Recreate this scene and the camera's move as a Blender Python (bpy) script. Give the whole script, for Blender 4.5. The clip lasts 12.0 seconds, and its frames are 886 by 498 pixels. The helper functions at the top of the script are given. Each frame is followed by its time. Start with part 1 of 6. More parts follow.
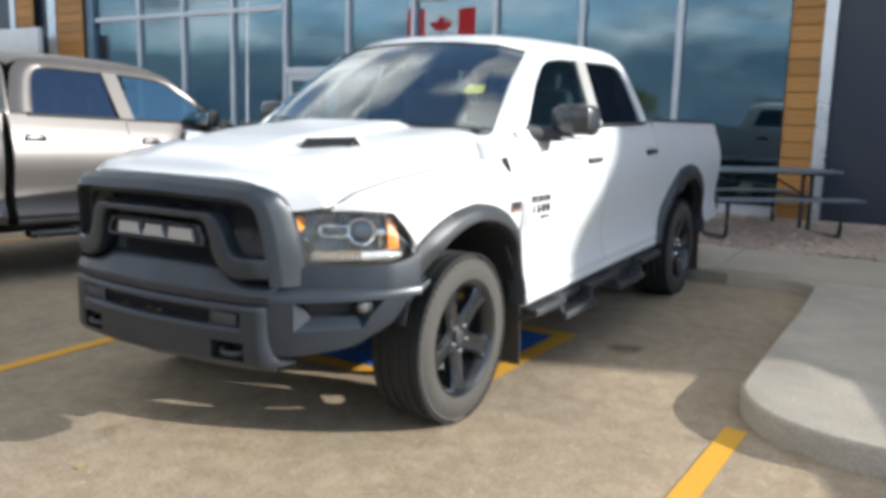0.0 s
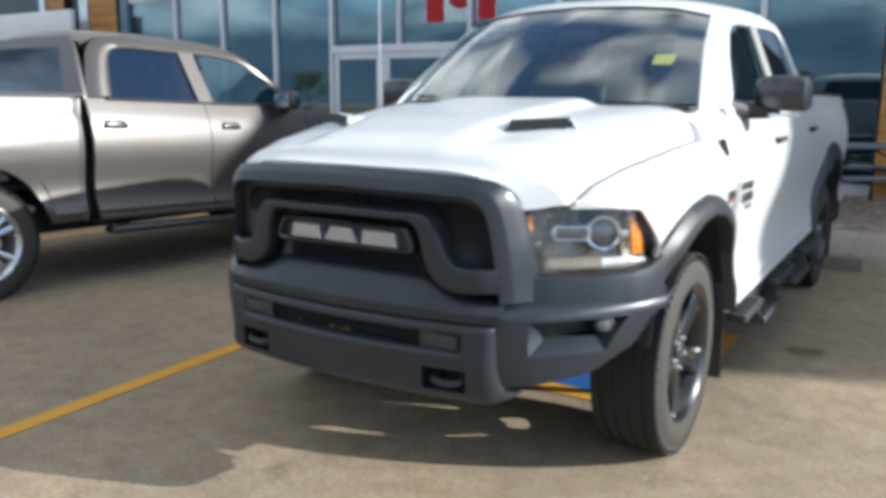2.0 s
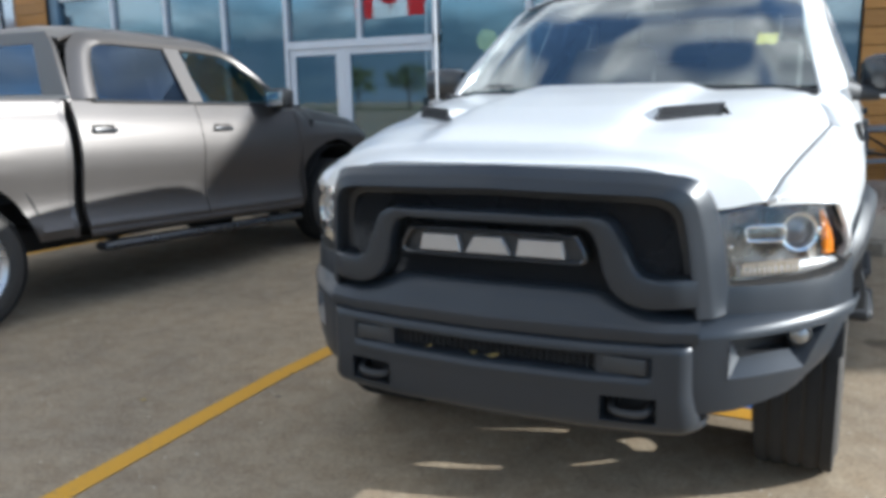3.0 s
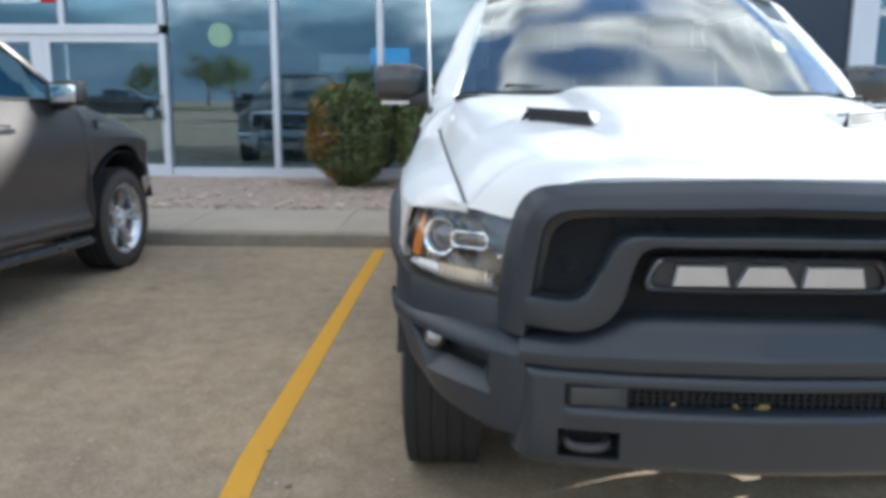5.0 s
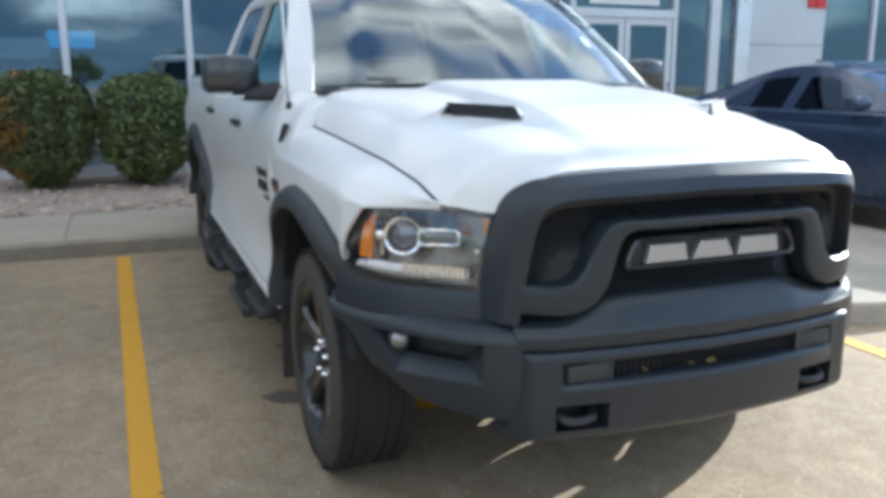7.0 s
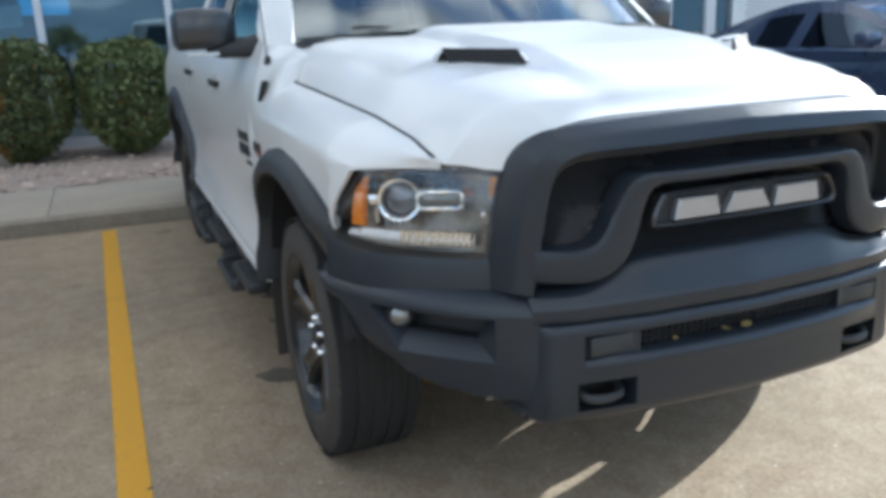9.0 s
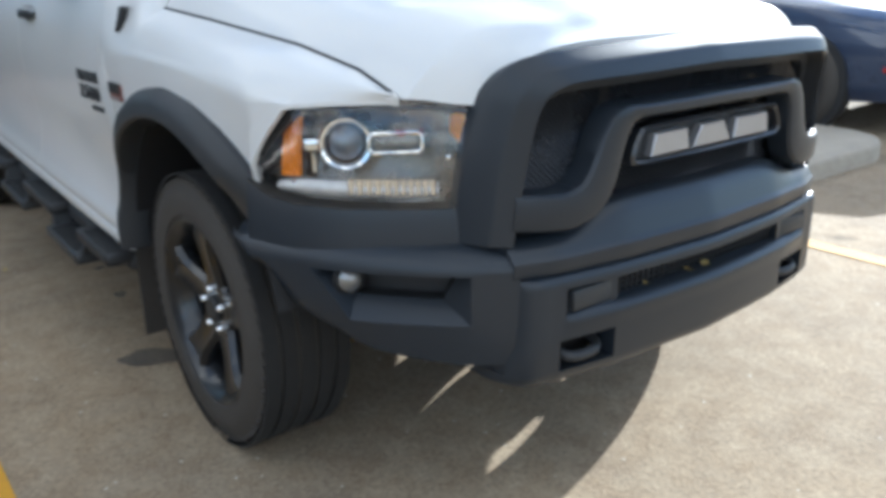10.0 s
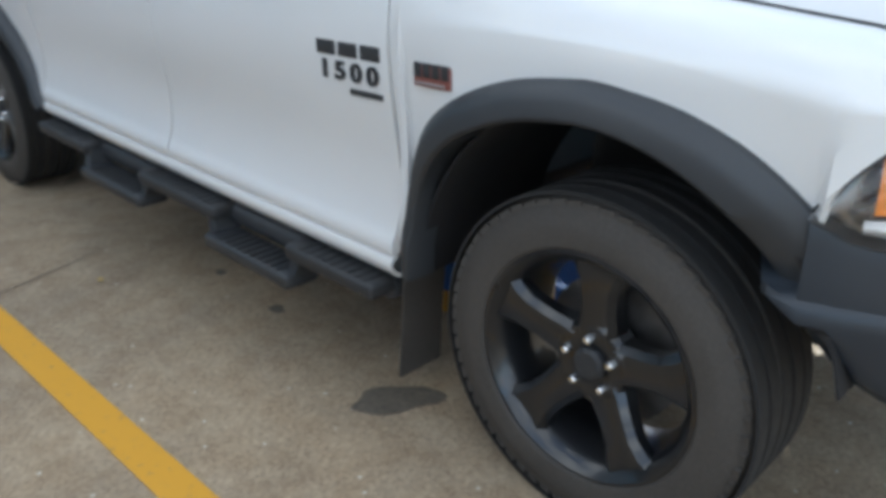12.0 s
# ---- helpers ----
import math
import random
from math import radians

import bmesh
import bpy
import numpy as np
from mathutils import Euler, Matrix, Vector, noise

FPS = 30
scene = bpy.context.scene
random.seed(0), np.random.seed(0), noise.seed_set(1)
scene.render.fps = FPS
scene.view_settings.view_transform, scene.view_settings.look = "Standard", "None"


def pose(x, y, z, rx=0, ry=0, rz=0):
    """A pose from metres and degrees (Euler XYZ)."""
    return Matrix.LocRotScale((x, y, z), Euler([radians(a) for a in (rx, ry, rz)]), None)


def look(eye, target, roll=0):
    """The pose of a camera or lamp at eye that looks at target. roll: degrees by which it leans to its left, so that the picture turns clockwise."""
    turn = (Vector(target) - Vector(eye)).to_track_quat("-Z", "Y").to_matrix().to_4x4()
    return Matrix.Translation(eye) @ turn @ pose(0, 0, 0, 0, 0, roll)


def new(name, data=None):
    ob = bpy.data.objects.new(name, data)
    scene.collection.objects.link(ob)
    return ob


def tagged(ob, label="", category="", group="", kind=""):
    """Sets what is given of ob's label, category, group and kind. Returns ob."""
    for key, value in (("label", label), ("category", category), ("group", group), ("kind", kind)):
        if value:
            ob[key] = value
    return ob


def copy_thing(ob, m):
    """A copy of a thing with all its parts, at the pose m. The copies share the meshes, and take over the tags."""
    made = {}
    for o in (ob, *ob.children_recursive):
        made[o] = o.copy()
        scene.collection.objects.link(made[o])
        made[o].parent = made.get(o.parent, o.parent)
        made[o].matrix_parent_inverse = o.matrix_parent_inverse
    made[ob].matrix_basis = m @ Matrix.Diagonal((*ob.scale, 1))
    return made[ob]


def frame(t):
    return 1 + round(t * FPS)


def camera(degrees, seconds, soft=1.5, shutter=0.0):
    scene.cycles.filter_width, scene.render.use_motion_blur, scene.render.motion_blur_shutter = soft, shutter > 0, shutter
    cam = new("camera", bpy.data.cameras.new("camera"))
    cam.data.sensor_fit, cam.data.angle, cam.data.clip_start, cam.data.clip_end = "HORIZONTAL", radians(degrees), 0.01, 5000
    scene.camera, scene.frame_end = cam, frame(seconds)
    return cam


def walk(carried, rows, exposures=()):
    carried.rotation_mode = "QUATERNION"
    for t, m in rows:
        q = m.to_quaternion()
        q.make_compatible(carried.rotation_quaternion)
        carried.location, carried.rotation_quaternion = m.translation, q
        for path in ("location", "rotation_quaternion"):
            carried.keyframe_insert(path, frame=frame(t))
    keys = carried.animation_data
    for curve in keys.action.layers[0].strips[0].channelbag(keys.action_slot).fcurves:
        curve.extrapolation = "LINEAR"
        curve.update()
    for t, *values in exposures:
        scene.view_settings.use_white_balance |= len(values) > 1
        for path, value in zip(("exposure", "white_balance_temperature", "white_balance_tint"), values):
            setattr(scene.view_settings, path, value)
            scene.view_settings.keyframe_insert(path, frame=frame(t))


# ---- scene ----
# Truck frame: the white pickup's front axle is at y = 0, it faces -y, the showroom is at +y.
cam = camera(57.7, 12.0, soft=4.3, shutter=0.4)
PATH = [
    (0.0, 2.757, -3.144, 1.393, 81.04, -1.46, 31.81),
    (0.5, 2.644, -3.147, 1.408, 80.46, -0.45, 31.60),
    (1.0, 2.432, -3.208, 1.399, 80.40, -0.32, 31.07),
    (1.5, 2.109, -3.131, 1.354, 80.03, -0.46, 31.95),
    (2.0, 1.762, -3.083, 1.373, 79.60, -0.50, 32.43),
    (2.5, 1.359, -3.165, 1.392, 79.56, -0.71, 29.80),
    (3.0, 0.946, -3.093, 1.349, 79.36, 1.01, 27.01),
    (3.5, 0.543, -3.156, 1.342, 79.26, 0.84, 20.27),
    (5.5, -1.059, -2.806, 1.345, 79.41, 0.38, -5.96),
    (6.0, -1.322, -2.764, 1.352, 78.99, 1.09, -15.95),
    (6.5, -1.541, -2.774, 1.377, 78.65, 0.42, -21.78),
    (7.0, -1.561, -2.738, 1.378, 78.40, 0.16, -22.22),
    (9.0, -1.480, -2.505, 1.343, 75.40, 2.42, -22.94),
    (9.5, -1.707, -2.299, 1.334, 73.14, 0.74, -27.14),
    (10.0, -1.687, -2.086, 1.282, 71.49, 1.28, -37.75),
    (10.5, -1.857, -1.878, 1.313, 70.30, 2.10, -40.41),
    (11.0, -2.138, -1.557, 1.358, 69.48, -0.06, -39.95),
    (11.5, -2.205, -1.201, 1.302, 69.02, 0.05, -38.49),
    (12.0, -2.223, -0.822, 1.340, 66.56, 0.58, -45.67),
]
EXPOSURES = [(0.0, 0.83, 5940, 8.5), (1.0, 0.80, 5930, 8.5), (2.5, 0.72, 5700, 7.5), (3.7, 1.12, 5580, 7.5), (5.5, 1.42, 5760, 8), (6.5, 1.22, 5590, 6.5), (7.2, 1.16, 5590, 6.5), (9.0, 1.10, 5540, 6.5), (10.0, 1.15, 5510, 6.5), (10.5, 1.10, 5450, 6), (11.5, 1.2, 5620, 6), (12.0, 1.5, 5560, 6)]

walk(cam, [(t, pose(x, y, z, rx, ry, rz)) for t, x, y, z, rx, ry, rz in PATH], EXPOSURES)

# ---- light ----
SUN_DIR = Vector((2.28, 0.86, 0.91)).normalized()          # towards the sun
elev = math.asin(SUN_DIR.z)
azim = math.atan2(SUN_DIR.x, SUN_DIR.y)
world = bpy.data.worlds.new("sky")
scene.world = world
world.use_nodes = True
nt = world.node_tree
nt.nodes.clear()
w_out = nt.nodes.new("ShaderNodeOutputWorld")
w_bg = nt.nodes.new("ShaderNodeBackground")
w_bg.inputs["Strength"].default_value = 0.14
w_sky = nt.nodes.new("ShaderNodeTexSky")
w_sky.sky_type = "NISHITA"
w_sky.sun_disc = False
w_sky.sun_elevation = elev
w_sky.sun_rotation = azim
w_sky.dust_density = 0.45
w_sky.ozone_density = 1.0
# broken cloud over the whole sky
w_tc = nt.nodes.new("ShaderNodeTexCoord")
w_map = nt.nodes.new("ShaderNodeMapping")
w_map.inputs["Scale"].default_value = (1.0, 1.0, 2.6)
w_noise = nt.nodes.new("ShaderNodeTexNoise")
w_noise.inputs["Scale"].default_value = 3.4
w_noise.inputs["Detail"].default_value = 3.2
w_noise.inputs["Roughness"].default_value = 0.56
w_ramp = nt.nodes.new("ShaderNodeValToRGB")
w_ramp.color_ramp.elements[0].position = 0.45
w_ramp.color_ramp.elements[1].position = 0.64
w_shade = nt.nodes.new("ShaderNodeTexNoise")
w_shade.inputs["Scale"].default_value = 6.5
w_shade.inputs["Detail"].default_value = 5.0
w_sramp = nt.nodes.new("ShaderNodeValToRGB")
w_sramp.color_ramp.elements[0].color = (1.6, 1.7, 1.85, 1)
w_sramp.color_ramp.elements[1].color = (9.2, 8.6, 7.7, 1)
w_sramp.color_ramp.elements[0].position = 0.42
w_sramp.color_ramp.elements[1].position = 0.64
w_mix = nt.nodes.new("ShaderNodeMix")
w_mix.data_type = "RGBA"
nt.links.new(w_tc.outputs["Generated"], w_map.inputs["Vector"])
nt.links.new(w_map.outputs["Vector"], w_noise.inputs["Vector"])
nt.links.new(w_map.outputs["Vector"], w_shade.inputs["Vector"])
# the cloud cover closes up towards the horizon
w_sep = nt.nodes.new("ShaderNodeSeparateXYZ")
w_cov = nt.nodes.new("ShaderNodeMapRange")
w_cov.inputs["From Min"].default_value = 0.1
w_cov.inputs["From Max"].default_value = 0.6
w_cov.inputs["To Min"].default_value = 0.10
w_cov.inputs["To Max"].default_value = 0.105
w_sum = nt.nodes.new("ShaderNodeMath")
nt.links.new(w_tc.outputs["Generated"], w_sep.inputs["Vector"])
nt.links.new(w_sep.outputs["Z"], w_cov.inputs["Value"])
nt.links.new(w_noise.outputs["Fac"], w_sum.inputs[0])
nt.links.new(w_cov.outputs["Result"], w_sum.inputs[1])
# overhead it is a smoother sheet
for w_tex, w_fine in ((w_noise, 3.2), (w_shade, 5.0)):
    w_det = nt.nodes.new("ShaderNodeMapRange")
    w_det.inputs["From Min"].default_value = 0.35
    w_det.inputs["From Max"].default_value = 0.65
    w_det.inputs["To Min"].default_value = w_fine
    w_det.inputs["To Max"].default_value = 0.5
    nt.links.new(w_sep.outputs["Z"], w_det.inputs["Value"])
    nt.links.new(w_det.outputs["Result"], w_tex.inputs["Detail"])
# and opens towards the sun's side
w_clr = nt.nodes.new("ShaderNodeMapRange")
w_clr.inputs["From Min"].default_value = 0.15
w_clr.inputs["From Max"].default_value = 0.70
w_clr.inputs["To Max"].default_value = -0.17
w_sum2 = nt.nodes.new("ShaderNodeMath")
nt.links.new(w_sep.outputs["X"], w_clr.inputs["Value"])
nt.links.new(w_sum.outputs["Value"], w_sum2.inputs[0])
nt.links.new(w_clr.outputs["Result"], w_sum2.inputs[1])
nt.links.new(w_sum2.outputs["Value"], w_ramp.inputs["Fac"])
w_even = nt.nodes.new("ShaderNodeMix")
w_even.inputs["B"].default_value = 0.535
w_calm = nt.nodes.new("ShaderNodeMapRange")
w_calm.inputs["From Min"].default_value = 0.35
w_calm.inputs["From Max"].default_value = 0.65
w_calm.inputs["To Max"].default_value = 0.65
nt.links.new(w_sep.outputs["Z"], w_calm.inputs["Value"])
nt.links.new(w_calm.outputs["Result"], w_even.inputs["Factor"])
nt.links.new(w_shade.outputs["Fac"], w_even.inputs["A"])
nt.links.new(w_even.outputs["Result"], w_sramp.inputs["Fac"])
nt.links.new(w_ramp.outputs["Color"], w_mix.inputs["Factor"])
nt.links.new(w_sky.outputs["Color"], w_mix.inputs["A"])
nt.links.new(w_sramp.outputs["Color"], w_mix.inputs["B"])
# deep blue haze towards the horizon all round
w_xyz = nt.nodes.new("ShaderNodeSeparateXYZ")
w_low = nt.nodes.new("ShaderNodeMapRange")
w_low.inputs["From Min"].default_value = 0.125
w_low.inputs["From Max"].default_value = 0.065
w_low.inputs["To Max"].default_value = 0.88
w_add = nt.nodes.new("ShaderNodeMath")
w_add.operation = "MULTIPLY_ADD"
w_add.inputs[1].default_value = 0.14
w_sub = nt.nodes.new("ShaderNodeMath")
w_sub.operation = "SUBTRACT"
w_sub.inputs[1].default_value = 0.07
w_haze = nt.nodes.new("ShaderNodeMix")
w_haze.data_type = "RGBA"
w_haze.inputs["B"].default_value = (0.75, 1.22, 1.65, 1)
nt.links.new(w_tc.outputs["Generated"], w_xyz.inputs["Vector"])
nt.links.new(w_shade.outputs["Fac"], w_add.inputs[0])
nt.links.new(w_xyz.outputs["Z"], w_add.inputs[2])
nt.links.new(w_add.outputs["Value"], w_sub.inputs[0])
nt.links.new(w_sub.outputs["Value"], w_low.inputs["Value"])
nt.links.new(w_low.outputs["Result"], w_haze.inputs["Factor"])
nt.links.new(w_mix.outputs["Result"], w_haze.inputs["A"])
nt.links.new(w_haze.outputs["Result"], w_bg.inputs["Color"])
nt.links.new(w_bg.outputs["Background"], w_out.inputs["Surface"])

sun_data = bpy.data.lights.new("sun", "SUN")
sun_data.energy = 4.6
sun_data.angle = radians(0.55)
sun_data.color = (1.0, 0.94, 0.84)
sun = new("sun", sun_data)
sun.matrix_world = look(SUN_DIR * 60, (0, 0, 0))

# ---- materials ----
def mat(name, color, rough=0.5, metal=0.0, coat=0.0, spec=0.5, grain=None, vary=0.0, vscale=3.0, bump=0.0, bscale=200.0, random=0.0, coat_rough=0.03):
    """A principled material; grain: a second colour mixed in by fine noise; vary: broad light and dark patches; random: change from object to object."""
    m = bpy.data.materials.new(name)
    m.use_nodes = True
    n, l = m.node_tree.nodes, m.node_tree.links
    b = n["Principled BSDF"]
    b.inputs["Roughness"].default_value = rough
    b.inputs["Metallic"].default_value = metal
    b.inputs["Coat Weight"].default_value = coat
    b.inputs["Coat Roughness"].default_value = coat_rough
    b.inputs["Specular IOR Level"].default_value = spec
    b.inputs["Base Color"].default_value = (*color, 1)
    tc = n.new("ShaderNodeTexCoord")
    src = None
    if grain:
        t = n.new("ShaderNodeTexNoise")
        t.inputs["Scale"].default_value = bscale
        t.inputs["Detail"].default_value = 4
        l.new(tc.outputs["Object"], t.inputs["Vector"])
        r = n.new("ShaderNodeValToRGB")
        r.color_ramp.elements[0].position, r.color_ramp.elements[1].position = 0.38, 0.64
        r.color_ramp.elements[0].color, r.color_ramp.elements[1].color = (*color, 1), (*grain, 1)
        l.new(t.outputs["Fac"], r.inputs["Fac"])
        src = r.outputs["Color"]
    if vary:
        t = n.new("ShaderNodeTexNoise")
        t.inputs["Scale"].default_value = vscale
        t.inputs["Detail"].default_value = 6
        t.inputs["Roughness"].default_value = 0.6
        l.new(tc.outputs["Object"], t.inputs["Vector"])
        mr = n.new("ShaderNodeMapRange")
        mr.inputs["From Min"].default_value, mr.inputs["From Max"].default_value = 0.3, 0.7
        mr.inputs["To Min"].default_value, mr.inputs["To Max"].default_value = 1 - vary, 1 + vary
        l.new(t.outputs["Fac"], mr.inputs["Value"])
        hs = n.new("ShaderNodeHueSaturation")
        l.new(mr.outputs["Result"], hs.inputs["Value"])
        if src:
            l.new(src, hs.inputs["Color"])
        else:
            hs.inputs["Color"].default_value = (*color, 1)
        src = hs.outputs["Color"]
        rr = n.new("ShaderNodeMapRange")
        rr.inputs["From Min"].default_value, rr.inputs["From Max"].default_value = 0.3, 0.7
        rr.inputs["To Min"].default_value, rr.inputs["To Max"].default_value = max(rough - 0.5 * vary, 0.02), min(rough + 0.5 * vary, 1)
        l.new(t.outputs["Fac"], rr.inputs["Value"])
        l.new(rr.outputs["Result"], b.inputs["Roughness"])
    if random:
        oi = n.new("ShaderNodeObjectInfo")
        mr = n.new("ShaderNodeMapRange")
        mr.inputs["To Min"].default_value, mr.inputs["To Max"].default_value = 1 - random, 1 + random
        l.new(oi.outputs["Random"], mr.inputs["Value"])
        hs = n.new("ShaderNodeHueSaturation")
        l.new(mr.outputs["Result"], hs.inputs["Value"])
        if src:
            l.new(src, hs.inputs["Color"])
        else:
            hs.inputs["Color"].default_value = (*color, 1)
        src = hs.outputs["Color"]
    if src:
        l.new(src, b.inputs["Base Color"])
    if bump:
        t = n.new("ShaderNodeTexNoise")
        t.inputs["Scale"].default_value = bscale
        t.inputs["Detail"].default_value = 3
        l.new(tc.outputs["Object"], t.inputs["Vector"])
        bp = n.new("ShaderNodeBump")
        bp.inputs["Strength"].default_value = bump
        bp.inputs["Distance"].default_value = 0.004
        l.new(t.outputs["Fac"], bp.inputs["Height"])
        l.new(bp.outputs["Normal"], b.inputs["Normal"])
    return m


def pane_mat(name, tint, base=0.1, rough=0.0, gloss=(0.95, 0.97, 1.0)):
    """Thin glass: tinted see-through with mirror gloss that grows at grazing angles."""
    m = bpy.data.materials.new(name)
    m.use_nodes = True
    n, l = m.node_tree.nodes, m.node_tree.links
    n.clear()
    out = n.new("ShaderNodeOutputMaterial")
    tr = n.new("ShaderNodeBsdfTransparent")
    tr.inputs["Color"].default_value = (*tint, 1)
    gl = n.new("ShaderNodeBsdfGlossy")
    gl.inputs["Roughness"].default_value = rough
    gl.inputs["Color"].default_value = (*gloss, 1)
    fr = n.new("ShaderNodeLayerWeight")
    fr.inputs["Blend"].default_value = 0.5
    pw = n.new("ShaderNodeMath")
    pw.operation = "POWER"
    pw.inputs[1].default_value = 5.0
    ad = n.new("ShaderNodeMath")
    ad.operation = "MULTIPLY_ADD"
    ad.use_clamp = True
    ad.inputs[1].default_value = 0.96 - base
    ad.inputs[2].default_value = 0.04 + base
    mx = n.new("ShaderNodeMixShader")
    l.new(fr.outputs["Facing"], pw.inputs[0])
    l.new(pw.outputs["Value"], ad.inputs[0])
    l.new(ad.outputs["Value"], mx.inputs["Fac"])
    l.new(tr.outputs["BSDF"], mx.inputs[1])
    l.new(gl.outputs["BSDF"], mx.inputs[2])
    l.new(mx.outputs["Shader"], out.inputs["Surface"])
    return m


def asphalt_mat():
    m = mat("asphalt", (0.345, 0.226, 0.114), 0.88, spec=0.3)
    n, l = m.node_tree.nodes, m.node_tree.links
    b = n["Principled BSDF"]
    tc = n.new("ShaderNodeTexCoord")

    def noise_node(scale, detail=6, rough=0.6):
        t = n.new("ShaderNodeTexNoise")
        t.inputs["Scale"].default_value, t.inputs["Detail"].default_value, t.inputs["Roughness"].default_value = scale, detail, rough
        l.new(tc.outputs["Object"], t.inputs["Vector"])
        return t
    def ramp(src, p0, p1, c0, c1):
        r = n.new("ShaderNodeValToRGB")
        r.color_ramp.elements[0].position, r.color_ramp.elements[1].position = p0, p1
        r.color_ramp.elements[0].color, r.color_ramp.elements[1].color = (*c0, 1), (*c1, 1)
        l.new(src, r.inputs["Fac"])
        return r.outputs["Color"]
    def mult(a, c, fac=1.0):
        x = n.new("ShaderNodeMix")
        x.data_type, x.blend_type = "RGBA", "MULTIPLY"
        x.inputs["Factor"].default_value = fac
        l.new(a, x.inputs["A"])
        l.new(c, x.inputs["B"])
        return x.outputs["Result"]
    vor = n.new("ShaderNodeTexVoronoi")
    vor.inputs["Scale"].default_value = 105
    l.new(tc.outputs["Object"], vor.inputs["Vector"])
    base = ramp(vor.outputs["Color"], 0.1, 0.95, (0.297, 0.235, 0.163), (0.423, 0.341, 0.240))
    fine = ramp(noise_node(60).outputs["Fac"], 0.3, 0.7, (0.80, 0.80, 0.80), (1.12, 1.10, 1.06))
    broad = ramp(noise_node(0.7).outputs["Fac"], 0.32, 0.68, (0.80, 0.81, 0.83), (1.12, 1.10, 1.06))
    mid = ramp(noise_node(3.6, 8).outputs["Fac"], 0.40, 0.52, (0.90, 0.90, 0.91), (1.0, 1.0, 1.0))
    spots = ramp(noise_node(2.1, 3, 0.4).outputs["Fac"], 0.26, 0.33, (0.45, 0.44, 0.43), (1.0, 1.0, 1.0))
    patch = ramp(noise_node(9.0, 4, 0.55).outputs["Fac"], 0.36, 0.62, (0.90, 0.87, 0.84), (1.05, 1.06, 1.07))
    # pale chips of aggregate worn bare
    chip = n.new("ShaderNodeTexVoronoi")
    chip.inputs["Scale"].default_value = 34
    chip.inputs["Randomness"].default_value = 1.0
    l.new(tc.outputs["Object"], chip.inputs["Vector"])
    few = n.new("ShaderNodeSeparateColor")
    l.new(chip.outputs["Color"], few.inputs["Color"])
    rare = n.new("ShaderNodeMath")
    rare.operation = "GREATER_THAN"
    rare.inputs[1].default_value = 0.965
    l.new(few.outputs["Red"], rare.inputs[0])
    near = n.new("ShaderNodeMath")
    near.operation = "LESS_THAN"
    near.inputs[1].default_value = 0.20
    l.new(chip.outputs["Distance"], near.inputs[0])
    both = n.new("ShaderNodeMath")
    both.operation = "MULTIPLY"
    l.new(rare.outputs["Value"], both.inputs[0])
    l.new(near.outputs["Value"], both.inputs[1])
    worn = n.new("ShaderNodeMix")
    worn.data_type = "RGBA"
    worn.inputs["B"].default_value = (0.56, 0.50, 0.41, 1)
    l.new(both.outputs["Value"], worn.inputs["Factor"])
    l.new(mult(mult(mult(mult(mult(base, fine), broad), mid), patch), spots), worn.inputs["A"])
    l.new(worn.outputs["Result"], b.inputs["Base Color"])
    bp = n.new("ShaderNodeBump")
    bp.inputs["Strength"].default_value, bp.inputs["Distance"].default_value = 0.22, 0.004
    l.new(vor.outputs["Distance"], bp.inputs["Height"])
    l.new(bp.outputs["Normal"], b.inputs["Normal"])
    return m


def paint_line_mat(name, color, under):
    """Worn road paint: the ground shows through in flecks."""
    m = mat(name, color, 0.75)
    n, l = m.node_tree.nodes, m.node_tree.links
    tc = n.new("ShaderNodeTexCoord")
    t = n.new("ShaderNodeTexNoise")
    t.inputs["Scale"].default_value, t.inputs["Detail"].default_value, t.inputs["Roughness"].default_value = 38, 8, 0.7
    l.new(tc.outputs["Object"], t.inputs["Vector"])
    r = n.new("ShaderNodeValToRGB")
    r.color_ramp.elements[0].position, r.color_ramp.elements[1].position = 0.30, 0.42
    r.color_ramp.elements[0].color, r.color_ramp.elements[1].color = (*under, 1), (*color, 1)
    l.new(t.outputs["Fac"], r.inputs["Fac"])
    l.new(r.outputs["Color"], n["Principled BSDF"].inputs["Base Color"])
    return m


